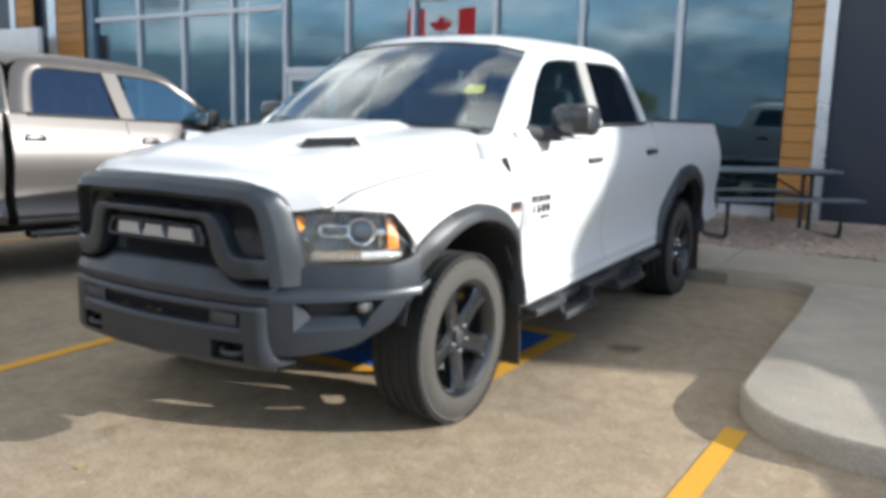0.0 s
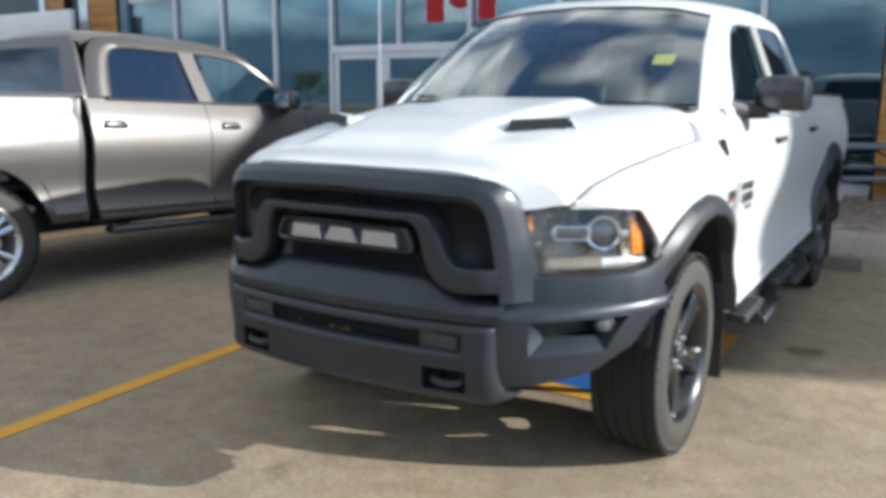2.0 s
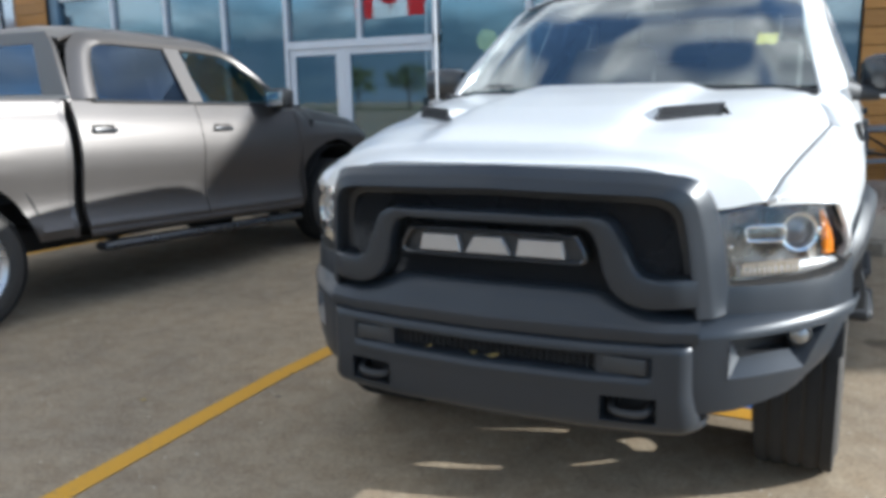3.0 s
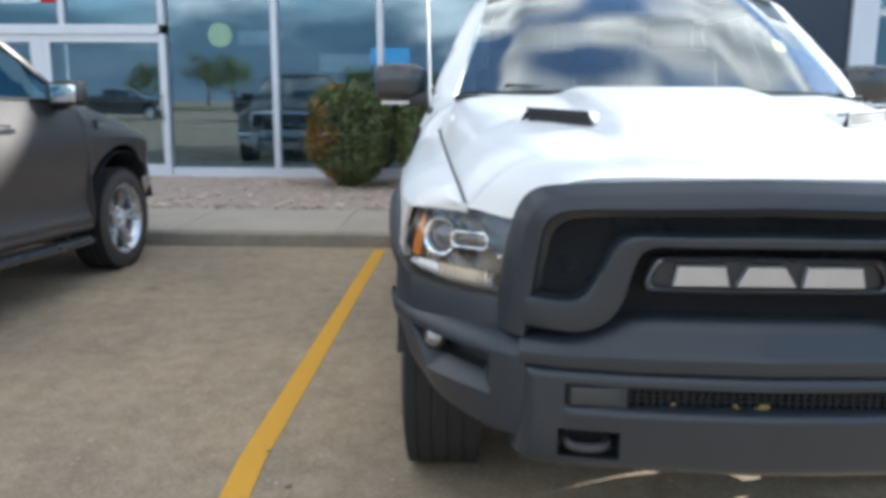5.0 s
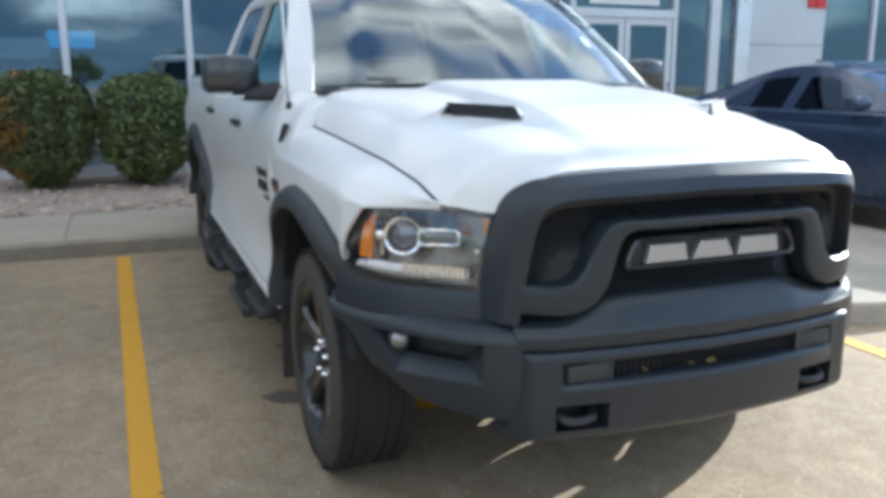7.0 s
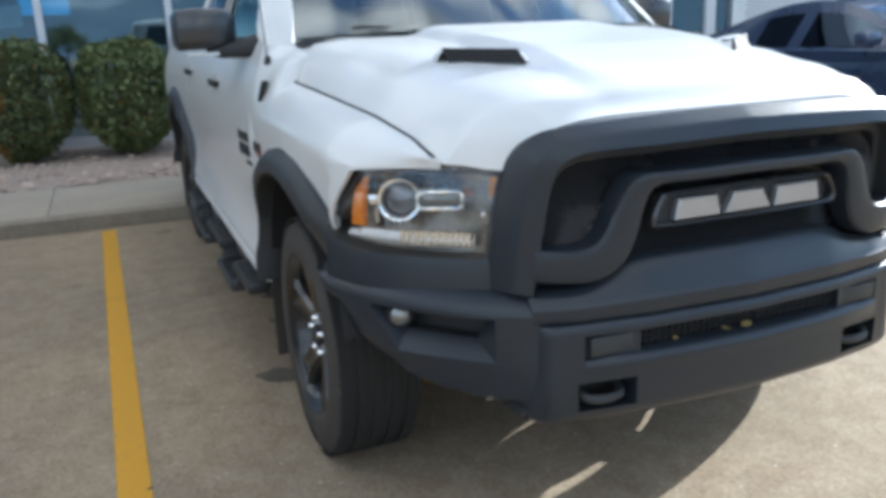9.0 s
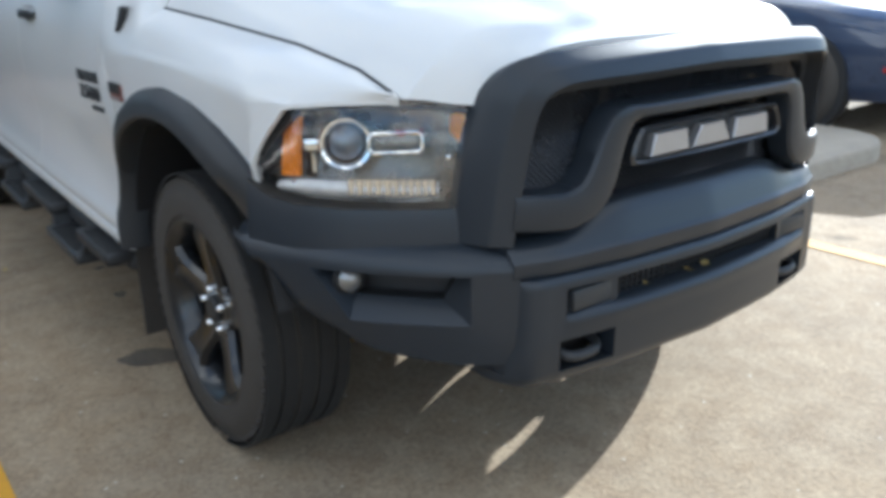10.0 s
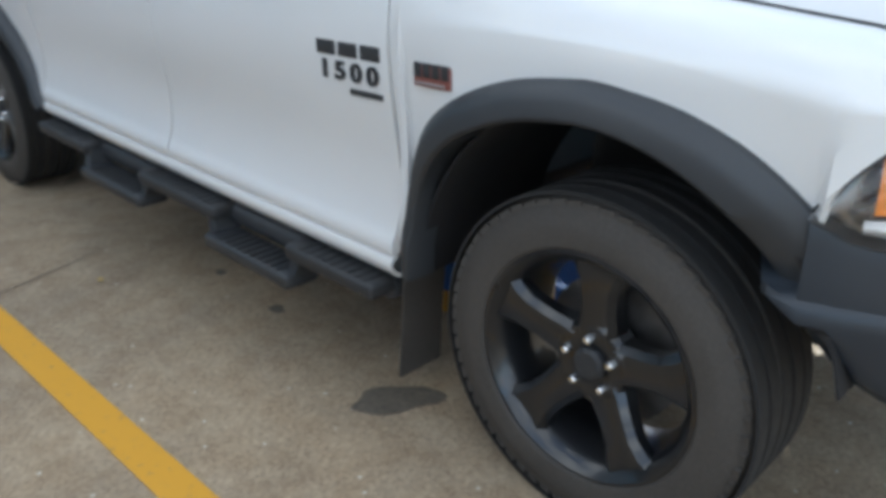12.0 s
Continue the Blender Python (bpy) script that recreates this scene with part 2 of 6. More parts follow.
def wood_mat():
    m = mat("wood_cladding", (0.42, 0.20, 0.045), 0.5)
    n, l = m.node_tree.nodes, m.node_tree.links
    tc = n.new("ShaderNodeTexCoord")
    mp = n.new("ShaderNodeMapping")
    mp.inputs["Scale"].default_value = (2.0, 2.0, 40.0)
    t = n.new("ShaderNodeTexNoise")
    t.inputs["Scale"].default_value, t.inputs["Detail"].default_value = 2.0, 6
    r = n.new("ShaderNodeValToRGB")
    r.color_ramp.elements[0].position, r.color_ramp.elements[1].position = 0.3, 0.7
    r.color_ramp.elements[0].color, r.color_ramp.elements[1].color = (0.34, 0.145, 0.03, 1), (0.50, 0.255, 0.065, 1)
    oi = n.new("ShaderNodeObjectInfo")
    mr = n.new("ShaderNodeMapRange")
    mr.inputs["To Min"].default_value, mr.inputs["To Max"].default_value = 0.85, 1.15
    hs = n.new("ShaderNodeHueSaturation")
    l.new(tc.outputs["Object"], mp.inputs["Vector"])
    l.new(mp.outputs["Vector"], t.inputs["Vector"])
    l.new(t.outputs["Fac"], r.inputs["Fac"])
    l.new(oi.outputs["Random"], mr.inputs["Value"])
    l.new(mr.outputs["Result"], hs.inputs["Value"])
    l.new(r.outputs["Color"], hs.inputs["Color"])
    l.new(hs.outputs["Color"], n["Principled BSDF"].inputs["Base Color"])
    return m


ASPHALT = asphalt_mat()
CONCRETE = mat("concrete", (0.36, 0.305, 0.232), 0.85, grain=(0.44, 0.38, 0.295), vary=0.10, vscale=1.6, bump=0.25, bscale=90, random=0.04)
KERB = mat("kerb_concrete", (0.345, 0.30, 0.238), 0.88, grain=(0.43, 0.38, 0.305), vary=0.16, vscale=2.5, bump=0.3, bscale=70)
YELLOW = paint_line_mat("yellow_road_paint", (0.64, 0.33, 0.022), (0.30, 0.22, 0.09))
BLUE_ROAD = paint_line_mat("blue_road_paint", (0.015, 0.10, 0.34), (0.10, 0.12, 0.16))
OIL = mat("oil_stain", (0.105, 0.088, 0.066), 0.7, grain=(0.15, 0.125, 0.095), vary=0.25, vscale=18, bump=0.15, bscale=105)
KERB_FACE = mat("shaded_kerb_face", (0.225, 0.195, 0.152), 0.9, grain=(0.29, 0.252, 0.20), vary=0.22, vscale=3.5, bump=0.3, bscale=70)
WHITE_PAINT = mat("white_car_paint", (0.68, 0.68, 0.67), 0.40, coat=0.6, vary=0.015, vscale=2.0, coat_rough=0.13)
SILVER_PAINT = mat("silver_car_paint", (0.160, 0.147, 0.137), 0.40, metal=0.80, coat=0.0, spec=0.3, vary=0.02, vscale=2.0)
NAVY_PAINT = mat("navy_car_paint", (0.030, 0.050, 0.105), 0.28, metal=0.3, coat=1.0, vary=0.03)
BLACK_PAINT = mat("black_car_paint", (0.012, 0.013, 0.015), 0.25, coat=1.0, vary=0.03)
PILLAR_GREY = mat("shaded_pillar_paint", (0.30, 0.29, 0.27), 0.6, vary=0.05)
SATIN_GREY = mat("satin_dark_grey_paint", (0.0205, 0.026, 0.034), 0.37, spec=0.40, coat=0.12, vary=0.06, vscale=4, bump=0.04, bscale=500, coat_rough=0.22)
GLOSS_DARK = mat("gloss_dark_trim", (0.022, 0.024, 0.028), 0.28, coat=0.6, vary=0.05, vscale=4)
BLACK_PLASTIC = mat("black_textured_plastic", (0.022, 0.023, 0.025), 0.55, grain=(0.032, 0.033, 0.035), vary=0.08, bump=0.15, bscale=400)
FLARE_PLASTIC = mat("flare_plastic", (0.027, 0.030, 0.034), 0.45, grain=(0.035, 0.038, 0.042), vary=0.08, bump=0.12, bscale=420)
DARK = mat("underbody_black", (0.012, 0.012, 0.013), 0.8, vary=0.2, bump=0.1, bscale=60)
TREAD_RUBBER = mat("tread_rubber", (0.016, 0.016, 0.016), 0.85, vary=0.2, vscale=30)
RUBBER = mat("dusty_rubber", (0.048, 0.043, 0.037), 0.8, grain=(0.062, 0.055, 0.048), vary=0.15, vscale=6, bump=0.25, bscale=150)
WHEEL_BLACK = mat("black_alloy", (0.011, 0.012, 0.014), 0.30, metal=0.1, coat=0.5, vary=0.06, vscale=8)
WHEEL_SILVER = mat("silver_alloy", (0.62, 0.62, 0.63), 0.28, metal=0.9, vary=0.06, vscale=8)
CHROME = mat("chrome", (0.82, 0.83, 0.84), 0.08, metal=1.0, vary=0.03)
SATIN_SILVER = mat("satin_silver_badge", (0.42, 0.42, 0.43), 0.38, metal=0.7, vary=0.05, vscale=20)
AMBER = mat("amber_lens", (0.68, 0.20, 0.008), 0.25, coat=0.8, vary=0.15, vscale=60, bump=0.4, bscale=90)
AMBER_DEEP = mat("amber_reflection", (0.75, 0.27, 0.012), 0.5, spec=0.2, vary=0.2, vscale=60)
RED_LENS = mat("red_lens", (0.35, 0.01, 0.01), 0.2, coat=0.8, vary=0.1, vscale=40)
LAMP_BOWL = mat("lamp_bowl", (0.17, 0.158, 0.145), 0.24, metal=0.85, vary=0.2, vscale=30, bump=0.1, bscale=60)
LED_CLEAR = mat("clear_lamp_block", (0.60, 0.60, 0.60), 0.15, metal=0.2, coat=1.0, vary=0.15, vscale=60, bump=0.4, bscale=70)
LENS = pane_mat("lamp_lens", (0.97, 0.97, 0.96), 0.02)
FOG_GLASS = mat("fog_lamp_glass", (0.26, 0.26, 0.26), 0.1, metal=0.6, coat=1.0, vary=0.2, vscale=60)
PROJ_GLASS = mat("projector_glass", (0.10, 0.10, 0.12), 0.03, metal=0.5, coat=1.0)
WINDSHIELD = pane_mat("windshield_glass", (0.82, 0.88, 0.87), 0.10)
SIDE_GLASS = pane_mat("side_window_glass", (0.46, 0.62, 0.68), 0.12, gloss=(0.62, 0.86, 0.96))
PRIVACY_GLASS = pane_mat("privacy_glass", (0.24, 0.27, 0.31), 0.07, gloss=(0.60, 0.76, 0.98))
FACADE_GLASS = pane_mat("facade_glass", (0.52, 0.62, 0.66), 0.17, gloss=(0.60, 0.76, 0.88))
MIRROR_GLASS = mat("mirror_glass", (0.85, 0.87, 0.88), 0.02, metal=1.0)
CABIN = mat("cabin_black", (0.03, 0.03, 0.032), 0.7, grain=(0.042, 0.042, 0.044), vary=0.1, bump=0.1, bscale=300)
CABIN_GREY = mat("cabin_grey_cloth", (0.09, 0.088, 0.085), 0.85, vary=0.12, bump=0.2, bscale=400)
FRAME_METAL = mat("anodised_frame", (0.60, 0.62, 0.66), 0.42, metal=0.35, vary=0.06, vscale=1.5)
WOOD = wood_mat()
FLASHING = mat("flashing_metal", (0.66, 0.68, 0.72), 0.3, metal=0.75, vary=0.1, vscale=2)
DARK_PANEL = mat("dark_metal_panel", (0.016, 0.025, 0.046), 0.34, coat=0.12, vary=0.12, vscale=1.2)
PALE_PANEL = mat("pale_metal_panel", (0.52, 0.54, 0.58), 0.4, metal=0.3, vary=0.05, vscale=0.8)
ROOM = mat("showroom_wall", (0.28, 0.28, 0.27), 0.8, vary=0.08, vscale=0.6)
ROOM_FLOOR = mat("showroom_floor", (0.24, 0.24, 0.23), 0.3, vary=0.1, vscale=0.8)
STONE = mat("river_rock", (0.40, 0.30, 0.235), 0.85, grain=(0.53, 0.43, 0.35), vary=0.35, vscale=9, bump=0.3, bscale=60, random=0.25)
GRAVEL = mat("gravel_bed", (0.33, 0.25, 0.195), 0.9, grain=(0.45, 0.36, 0.29), vary=0.2, vscale=14, bump=1.0, bscale=28)
LEAF = mat("hedge_leaf", (0.12, 0.15, 0.052), 0.65, vary=0.28, vscale=5, random=0.1)
LEAF_TURN = mat("turning_leaf", (0.20, 0.12, 0.025), 0.55, vary=0.35, vscale=5)
LEAF_TREE = mat("tree_leaf", (0.10, 0.115, 0.02), 0.6, vary=0.4, vscale=1.2)
BARK = mat("bark", (0.09, 0.07, 0.055), 0.9, vary=0.3, vscale=12, bump=0.6, bscale=40)
TABLE_METAL = mat("coated_table_metal", (0.13, 0.15, 0.17), 0.45, vary=0.08, bump=0.1, bscale=200)
TABLE_LEG = mat("dark_steel_tube", (0.03, 0.033, 0.037), 0.45, vary=0.08)
FLAG_RED = mat("flag_red_cloth", (0.55, 0.012, 0.015), 0.8, vary=0.08)
FLAG_WHITE = mat("flag_white_cloth", (0.75, 0.75, 0.74), 0.8, vary=0.05)
STICKER = mat("yellow_sticker", (0.55, 0.49, 0.10), 0.5, vary=0.12, vscale=40)
SIGN_WHITE = mat("white_sign_panel", (0.72, 0.73, 0.74), 0.45, vary=0.05)
SIGN_BLUE = mat("blue_lightbox", (0.05, 0.36, 0.70), 0.45, vary=0.05)
SIGN_YELLOW = mat("yellow_lightbox", (0.62, 0.58, 0.20), 0.45, vary=0.05)
# the two signs lit from within
for lit, glow in ((SIGN_BLUE, (0.05, 0.36, 0.70)), (SIGN_YELLOW, (0.62, 0.58, 0.20))):
    lit.node_tree.nodes["Principled BSDF"].inputs["Emission Color"].default_value = (*glow, 1)
    lit.node_tree.nodes["Principled BSDF"].inputs["Emission Strength"].default_value = 0.5
SIGN_RED = mat("red_sign_panel", (0.55, 0.03, 0.03), 0.45, vary=0.05)
DRY_LEAF = mat("dry_leaf", (0.42, 0.30, 0.10), 0.7, vary=0.2, vscale=30)
GRASS = mat("dry_grass_verge", (0.14, 0.13, 0.045), 0.9, grain=(0.2, 0.17, 0.07), vary=0.25, vscale=0.6, bump=0.6, bscale=30)
ENGINE_RED = mat("badge_red", (0.21, 0.075, 0.06), 0.4, vary=0.05)

# ---- mesh helpers ----
def link_mesh(name, geo, material, parent=None, label="", smooth=38):
    V, F = geo
    me = bpy.data.meshes.new(name)
    me.from_pydata([tuple(v) for v in V], [], [tuple(f) for f in F])
    me.update()
    if smooth:
        me.shade_smooth()
        me.set_sharp_from_angle(angle=radians(smooth))
    me.materials.append(material)
    ob = new(name, me)
    if parent:
        ob.parent = parent
    if label:
        tagged(ob, label)
    return ob


def part(name, geo, material, parent, label="", smooth=38):
    return link_mesh(name, geo, material, parent, label, smooth)


def thing(name, label, category, group="", at=None, kind=""):
    ob = new(name)
    ob.empty_display_size = 0.2
    if at:
        ob.matrix_world = at
    return tagged(ob, label, category, group, kind)


def joined(*geos):
    V, F, k = [], [], 0
    for v, f in geos:
        V += [tuple(p) for p in v]
        F += [tuple(i + k for i in q) for q in f]
        k += len(v)
    return V, F


def flip_x(geo):
    V, F = geo
    return [(-v[0], v[1], v[2]) for v in V], [tuple(reversed(f)) for f in F]


def side(geo, s):
    return geo if s > 0 else flip_x(geo)


def moved(geo, m):
    return [tuple(m @ Vector(v)) for v in geo[0]], geo[1]


def slab(x0, x1, y0, y1, z0, z1, bevel=0.0, seg=2):
    bm = bmesh.new()
    bmesh.ops.create_cube(bm, size=1.0)
    for v in bm.verts:
        v.co = Vector((x0 if v.co.x < 0 else x1, y0 if v.co.y < 0 else y1, z0 if v.co.z < 0 else z1))
    if bevel > 0:
        bmesh.ops.bevel(bm, geom=bm.edges[:], offset=bevel, segments=seg, profile=0.5, affect="EDGES")
    bm.verts.index_update()
    geo = [tuple(v.co) for v in bm.verts], [tuple(v.index for v in f.verts) for f in bm.faces]
    bm.free()
    return geo


def sheet(P, thick=0.004, hint=(1, 0, 0)):
    """A thick sheet from a grid of points; hint: roughly where its outside looks."""
    P = np.asarray(P, float)
    nu, nv = P.shape[:2]
    du, dv = np.gradient(P, axis=0), np.gradient(P, axis=1)
    N = np.cross(du, dv)
    N /= np.linalg.norm(N, axis=2, keepdims=True) + 1e-12
    if (N.reshape(-1, 3).mean(0) @ np.array(hint)) < 0:
        P = P[::-1]
        N = -N[::-1]
    V = P.reshape(-1, 3).tolist()
    idx = np.arange(nu * nv).reshape(nu, nv)
    F = [(idx[i, j], idx[i + 1, j], idx[i + 1, j + 1], idx[i, j + 1]) for i in range(nu - 1) for j in range(nv - 1)]
    if thick:
        k = nu * nv
        V += (P - N * thick).reshape(-1, 3).tolist()
        F += [(a + k, d + k, c + k, b + k) for a, b, c, d in F[:]]
        rim = list(idx[:, 0]) + list(idx[-1, 1:]) + list(idx[-2::-1, -1]) + list(idx[0, -2:0:-1])
        for a, b in zip(rim, rim[1:] + rim[:1]):
            F.append((a, a + k, b + k, b))
    return V, [tuple(int(i) for i in f) for f in F]


def loft(rings, closed=True, caps=True):
    """Skin over rings of equally many points; closed: each ring is a loop."""
    n = len(rings[0])
    V = [tuple(p) for r in rings for p in r]
    F = []
    for i in range(len(rings) - 1):
        for j in range(n if closed else n - 1):
            a, b = i * n + j, i * n + (j + 1) % n
            F.append((a, b, b + n, a + n))
    if caps and closed:
        F.append(tuple(range(n - 1, -1, -1)))
        F.append(tuple((len(rings) - 1) * n + j for j in range(n)))
    return V, F


def tube(path, r, n=10, caps=True):
    P = [Vector(p) for p in path]
    rings = []
    for i, p in enumerate(P):
        d = (P[min(i + 1, len(P) - 1)] - P[max(i - 1, 0)]).normalized()
        q = d.to_track_quat("Z", "Y")
        rr = r[i] if isinstance(r, (list, tuple)) else r
        rings.append([p + q @ Vector((rr * math.cos(2 * math.pi * k / n), rr * math.sin(2 * math.pi * k / n), 0)) for k in range(n)])
    return loft(rings, True, caps)


def lathe(profile, n=48, axis="X", closed=False):
    """Turn a profile of (along, radius) round an axis; closed: the profile is a loop."""
    rings = []
    for k in range(n):
        a = 2 * math.pi * k / n
        c, s = math.cos(a), math.sin(a)
        if axis == "X":
            rings.append([(u, r * c, r * s) for u, r in profile])
        elif axis == "Y":
            rings.append([(r * s, u, r * c) for u, r in profile])
        else:
            rings.append([(r * c, r * s, u) for u, r in profile])
    m = len(profile)
    V = [p for r in rings for p in r]
    F = []
    for k in range(n):
        for j in range(m if closed else m - 1):
            a, b = k * m + j, k * m + (j + 1) % m
            c, d = ((k + 1) % n) * m + (j + 1) % m, ((k + 1) % n) * m + j
            F.append((a, d, c, b))
    return V, F


def bend(points, n=5):
    """Round the inner corners of a polyline with short curves."""
    P = [np.array(p, float) for p in points]
    out = [P[0]]
    for i in range(1, len(P) - 1):
        a, b, c = (P[i - 1] + P[i]) / 2, P[i], (P[i] + P[i + 1]) / 2
        for k in range(n + 1):
            t = k / n
            out.append((1 - t) ** 2 * a + 2 * t * (1 - t) * b + t * t * c)
    out.append(P[-1])
    return out


def resample(poly, n):
    P = np.array(poly, float)
    s = np.r_[0, np.cumsum(np.linalg.norm(np.diff(P, axis=0), axis=1))]
    u = np.linspace(0, s[-1], n)
    return np.stack([np.interp(u, s, P[:, k]) for k in range(P.shape[1])], 1)


def holed(xs, zs, fn, holes, depth, hint=(0, -1, 0), thick=0.004):
    """A skin over cells of a grid, fn(x, z) giving the points; cells in holes are left out and their rims run inwards by depth (a vector)."""
    V, F, ids = [], [], {}
    dp = np.array(depth, float)

    def vid(i, j, back=0):
        key = (i, j, back)
        if key not in ids:
            ids[key] = len(V)
            V.append(tuple(np.array(fn(xs[i], zs[j])) + back * dp))
        return ids[key]
    def inside(i, j):
        if i < 0 or j < 0 or i >= len(xs) - 1 or j >= len(zs) - 1:
            return None
        cx, cz = (xs[i] + xs[i + 1]) / 2, (zs[j] + zs[j + 1]) / 2
        return any(a < cx < b and c < cz < d for a, b, c, d in holes)
    a, b, c = [np.array(fn(*p)) for p in ((xs[0], zs[0]), (xs[1], zs[0]), (xs[0], zs[1]))]
    turn = np.cross(b - a, c - a) @ np.array(hint) < 0
    for i in range(len(xs) - 1):
        for j in range(len(zs) - 1):
            if inside(i, j):
                continue
            q = [vid(i, j), vid(i + 1, j), vid(i + 1, j + 1), vid(i, j + 1)]
            F.append(tuple(reversed(q)) if turn else tuple(q))
            for di, dj, e in ((-1, 0, ((i, j), (i, j + 1))), (1, 0, ((i + 1, j + 1), (i + 1, j))), (0, -1, ((i + 1, j), (i, j))), (0, 1, ((i, j + 1), (i + 1, j + 1)))):
                if inside(i + di, j + dj) is not False:
                    p, r = e
                    q = [vid(*p), vid(*r), vid(*r, 1), vid(*p, 1)]
                    F.append(tuple(q) if not turn else tuple(reversed(q)))
    return V, F

# ---- pickup truck ----
def half_width(y):
    return float(np.interp(y, [-.72, -.62, -.53, -.395, -.2, 0, .5, 2.7, 4.3, 4.8], [.80, .862, .914, .957, .975, .985, .988, .985, .98, .955]))


def skin_x(y, z):
    return half_width(y) + float(np.interp(z, [.44, .49, .515, .545, .565, .60, .66, .74, .78, .95, 1.05, 1.15, 1.24, 1.33, 1.41], [-.05, -.026, -.006, .003, .003, -.014, -.031, -.036, -.034, -.008, -.004, -.014, -.036, -.072, -.106]))


def seam(y):
    """Hood edge where it meets the fender: x and z."""
    return (float(np.interp(y, [-.709, -.6, -.4, 0, .3, .5], [.743, .768, .798, .838, .862, .878])),
            float(np.interp(y, [-.709, -.6, -.4, 0, .3, .5], [1.052, 1.104, 1.148, 1.196, 1.226, 1.245])))


def lamp_edge(y):
    """Outer border of the headlight against the fender."""
    return (float(np.interp(y, [-.709, -.62, -.53, -.46, -.395], [.743, .838, .912, .937, .959])),
            float(np.interp(y, [-.709, -.62, -.53, -.46, -.395], [1.049, 1.047, 1.038, .960, .869])))


ARCH_BACK = np.array(bend([(.03, 1.035), (.20, 1.018), (.375, .950), (.485, .852), (.532, .715), (.536, .50)], 5))


def front_arch(y):
    """Outer line of the front wheel opening: oval in front, squarer behind."""
    if y > .03:
        return float(np.interp(y, ARCH_BACK[:, 0], ARCH_BACK[:, 1]))
    return .5 + .535 * math.sqrt(max(0.0, 1 - ((y - .03) / .5) ** 2))


def rake(y):
    """The body sits a little higher behind than in front."""
    return float(np.interp(y, [.30, .57, 1.4, 2.75, 5.0], [0, -.022, 0, .040, .045]))


def raked(geo, cab=False):
    return [(x, y, z + (max(0.0, rake(y)) if cab else rake(y))) for x, y, z in geo[0]], geo[1]


REAR_ARCH = np.array(bend([(2.75, .56), (3.06, .885), (3.26, 1.06), (3.50, 1.10), (3.76, 1.10), (3.98, 1.03), (4.13, .80), (4.17, .52)], 4)) - [0, .04]
RY = 3.62


def fender_top(y):
    """Inner border of the fender: along the hood, round its rear corner, then the foot of the windshield pillar."""
    if y < .2705:
        return seam(y)
    pts = [hood_point(u, 1.0) for u in np.linspace(1.0, .80, 17)] + [(.785, .505, 1.364), (.802, .52, 1.366), (.826, .60, 1.372)]
    ys = [p[1] for p in pts]
    return (float(np.interp(y, ys, [p[0] for p in pts])), float(np.interp(y, ys, [p[2] for p in pts])) - .004)


def fender_geo():
    ys = list(np.linspace(-.709, -.395, 16)) + [.03 - .5 * math.cos(a) for a in np.linspace(math.acos(.84), math.pi * .5, 18)] + [p[0] for p in resample(ARCH_BACK, 26)[1:]] + [.537, .567]
    cols = []
    for y in ys:
        ex, ez = fender_top(y)
        if y < -.396:
            px, pz = lamp_edge(y)
        else:
            pz = front_arch(y) if y < .5365 else .475
            if y < -.3:
                pz = min(pz, float(np.interp(y, [-.42, -.30], [.862, front_arch(-.30)])))
            px = skin_x(y, pz)
        cz = min(max(float(np.interp(y, [-.53, -.30, -.05, .15, .45], [1.040, 1.082, 1.100, 1.110, 1.124])), pz), ez - .006)
        cx = px if cz <= pz + .002 else skin_x(y, cz) - .005
        back = min(1.0, max(0.0, (y - .20) / .33))
        top = []
        for u in np.linspace(1, 0, 13):
            x, z = cx + (ex - cx) * u, cz + (ez - cz) * u
            x, z = x + .017 * math.sin(math.pi * u), z + .012 * math.sin(math.pi * u)
            top.append((x + back * (1 - u ** 5) * max(0.0, skin_x(y, z) - .004 - x), z))
        low = [top[-1] if cz <= pz + .002 else (skin_x(y, z) * (1 - k) + k * px, z) for z, k in zip(np.linspace(cz, pz, 13)[1:], np.linspace(0, 1, 13)[1:])]
        low = [(x, z - .0008 * k) for k, (x, z) in enumerate(low)] if cz <= pz + .002 else low
        cols.append([(x, y, z) for x, z in np.vstack([top, low])])
    return sheet(cols, .012, (1, 0, .3))


def door_geo(y0, y1, z1=1.385):
    ys = np.linspace(y0, y1, 12)
    zs = np.r_[np.linspace(.534, .62, 8), np.linspace(.65, .80, 5), np.linspace(.83, z1, 14)]
    return sheet([[(skin_x(y, z), y, z) for z in zs] for y in ys], .03, (1, 0, 0))


def bedside_geo(gap=0.0, flared=True):
    ys = [2.785 + gap, 2.82 + gap] + list(np.linspace(2.86, 4.165, 40)) + [4.18, 4.3, 4.5, 4.68, 4.76, 4.80]
    cols = []
    for y in ys:
        zl = float(np.interp(y, REAR_ARCH[:, 0], REAR_ARCH[:, 1])) if y < 4.17 else .52
        if not flared:
            d = (y - RY) / .475
            zl = .46 + .475 * math.sqrt(1 - d * d) if abs(d) < 1 else .50
        zs = np.r_[np.linspace(zl, max(1.2, zl + .02), 12), np.linspace(1.23, 1.40, 6)]
        cols.append([(skin_x(y, min(z, 1.33)) - (.02 if z > 1.38 else 0), y, z) for z in zs] + [(skin_x(y, 1.33) - .07, y, 1.412), (skin_x(y, 1.33) - .08, y, 1.30)])
    return sheet(cols, .01, (1, 0, 0))




def hood_z(u, v):
    """Hood height over the line between its edges; u: -1 to 1 across, v: 0 front to 1 rear."""
    zc = float(np.interp(v, [0, .08, .2, .4, .7, 1], [1.157, 1.205, 1.255, 1.312, 1.359, 1.394]))
    return zc


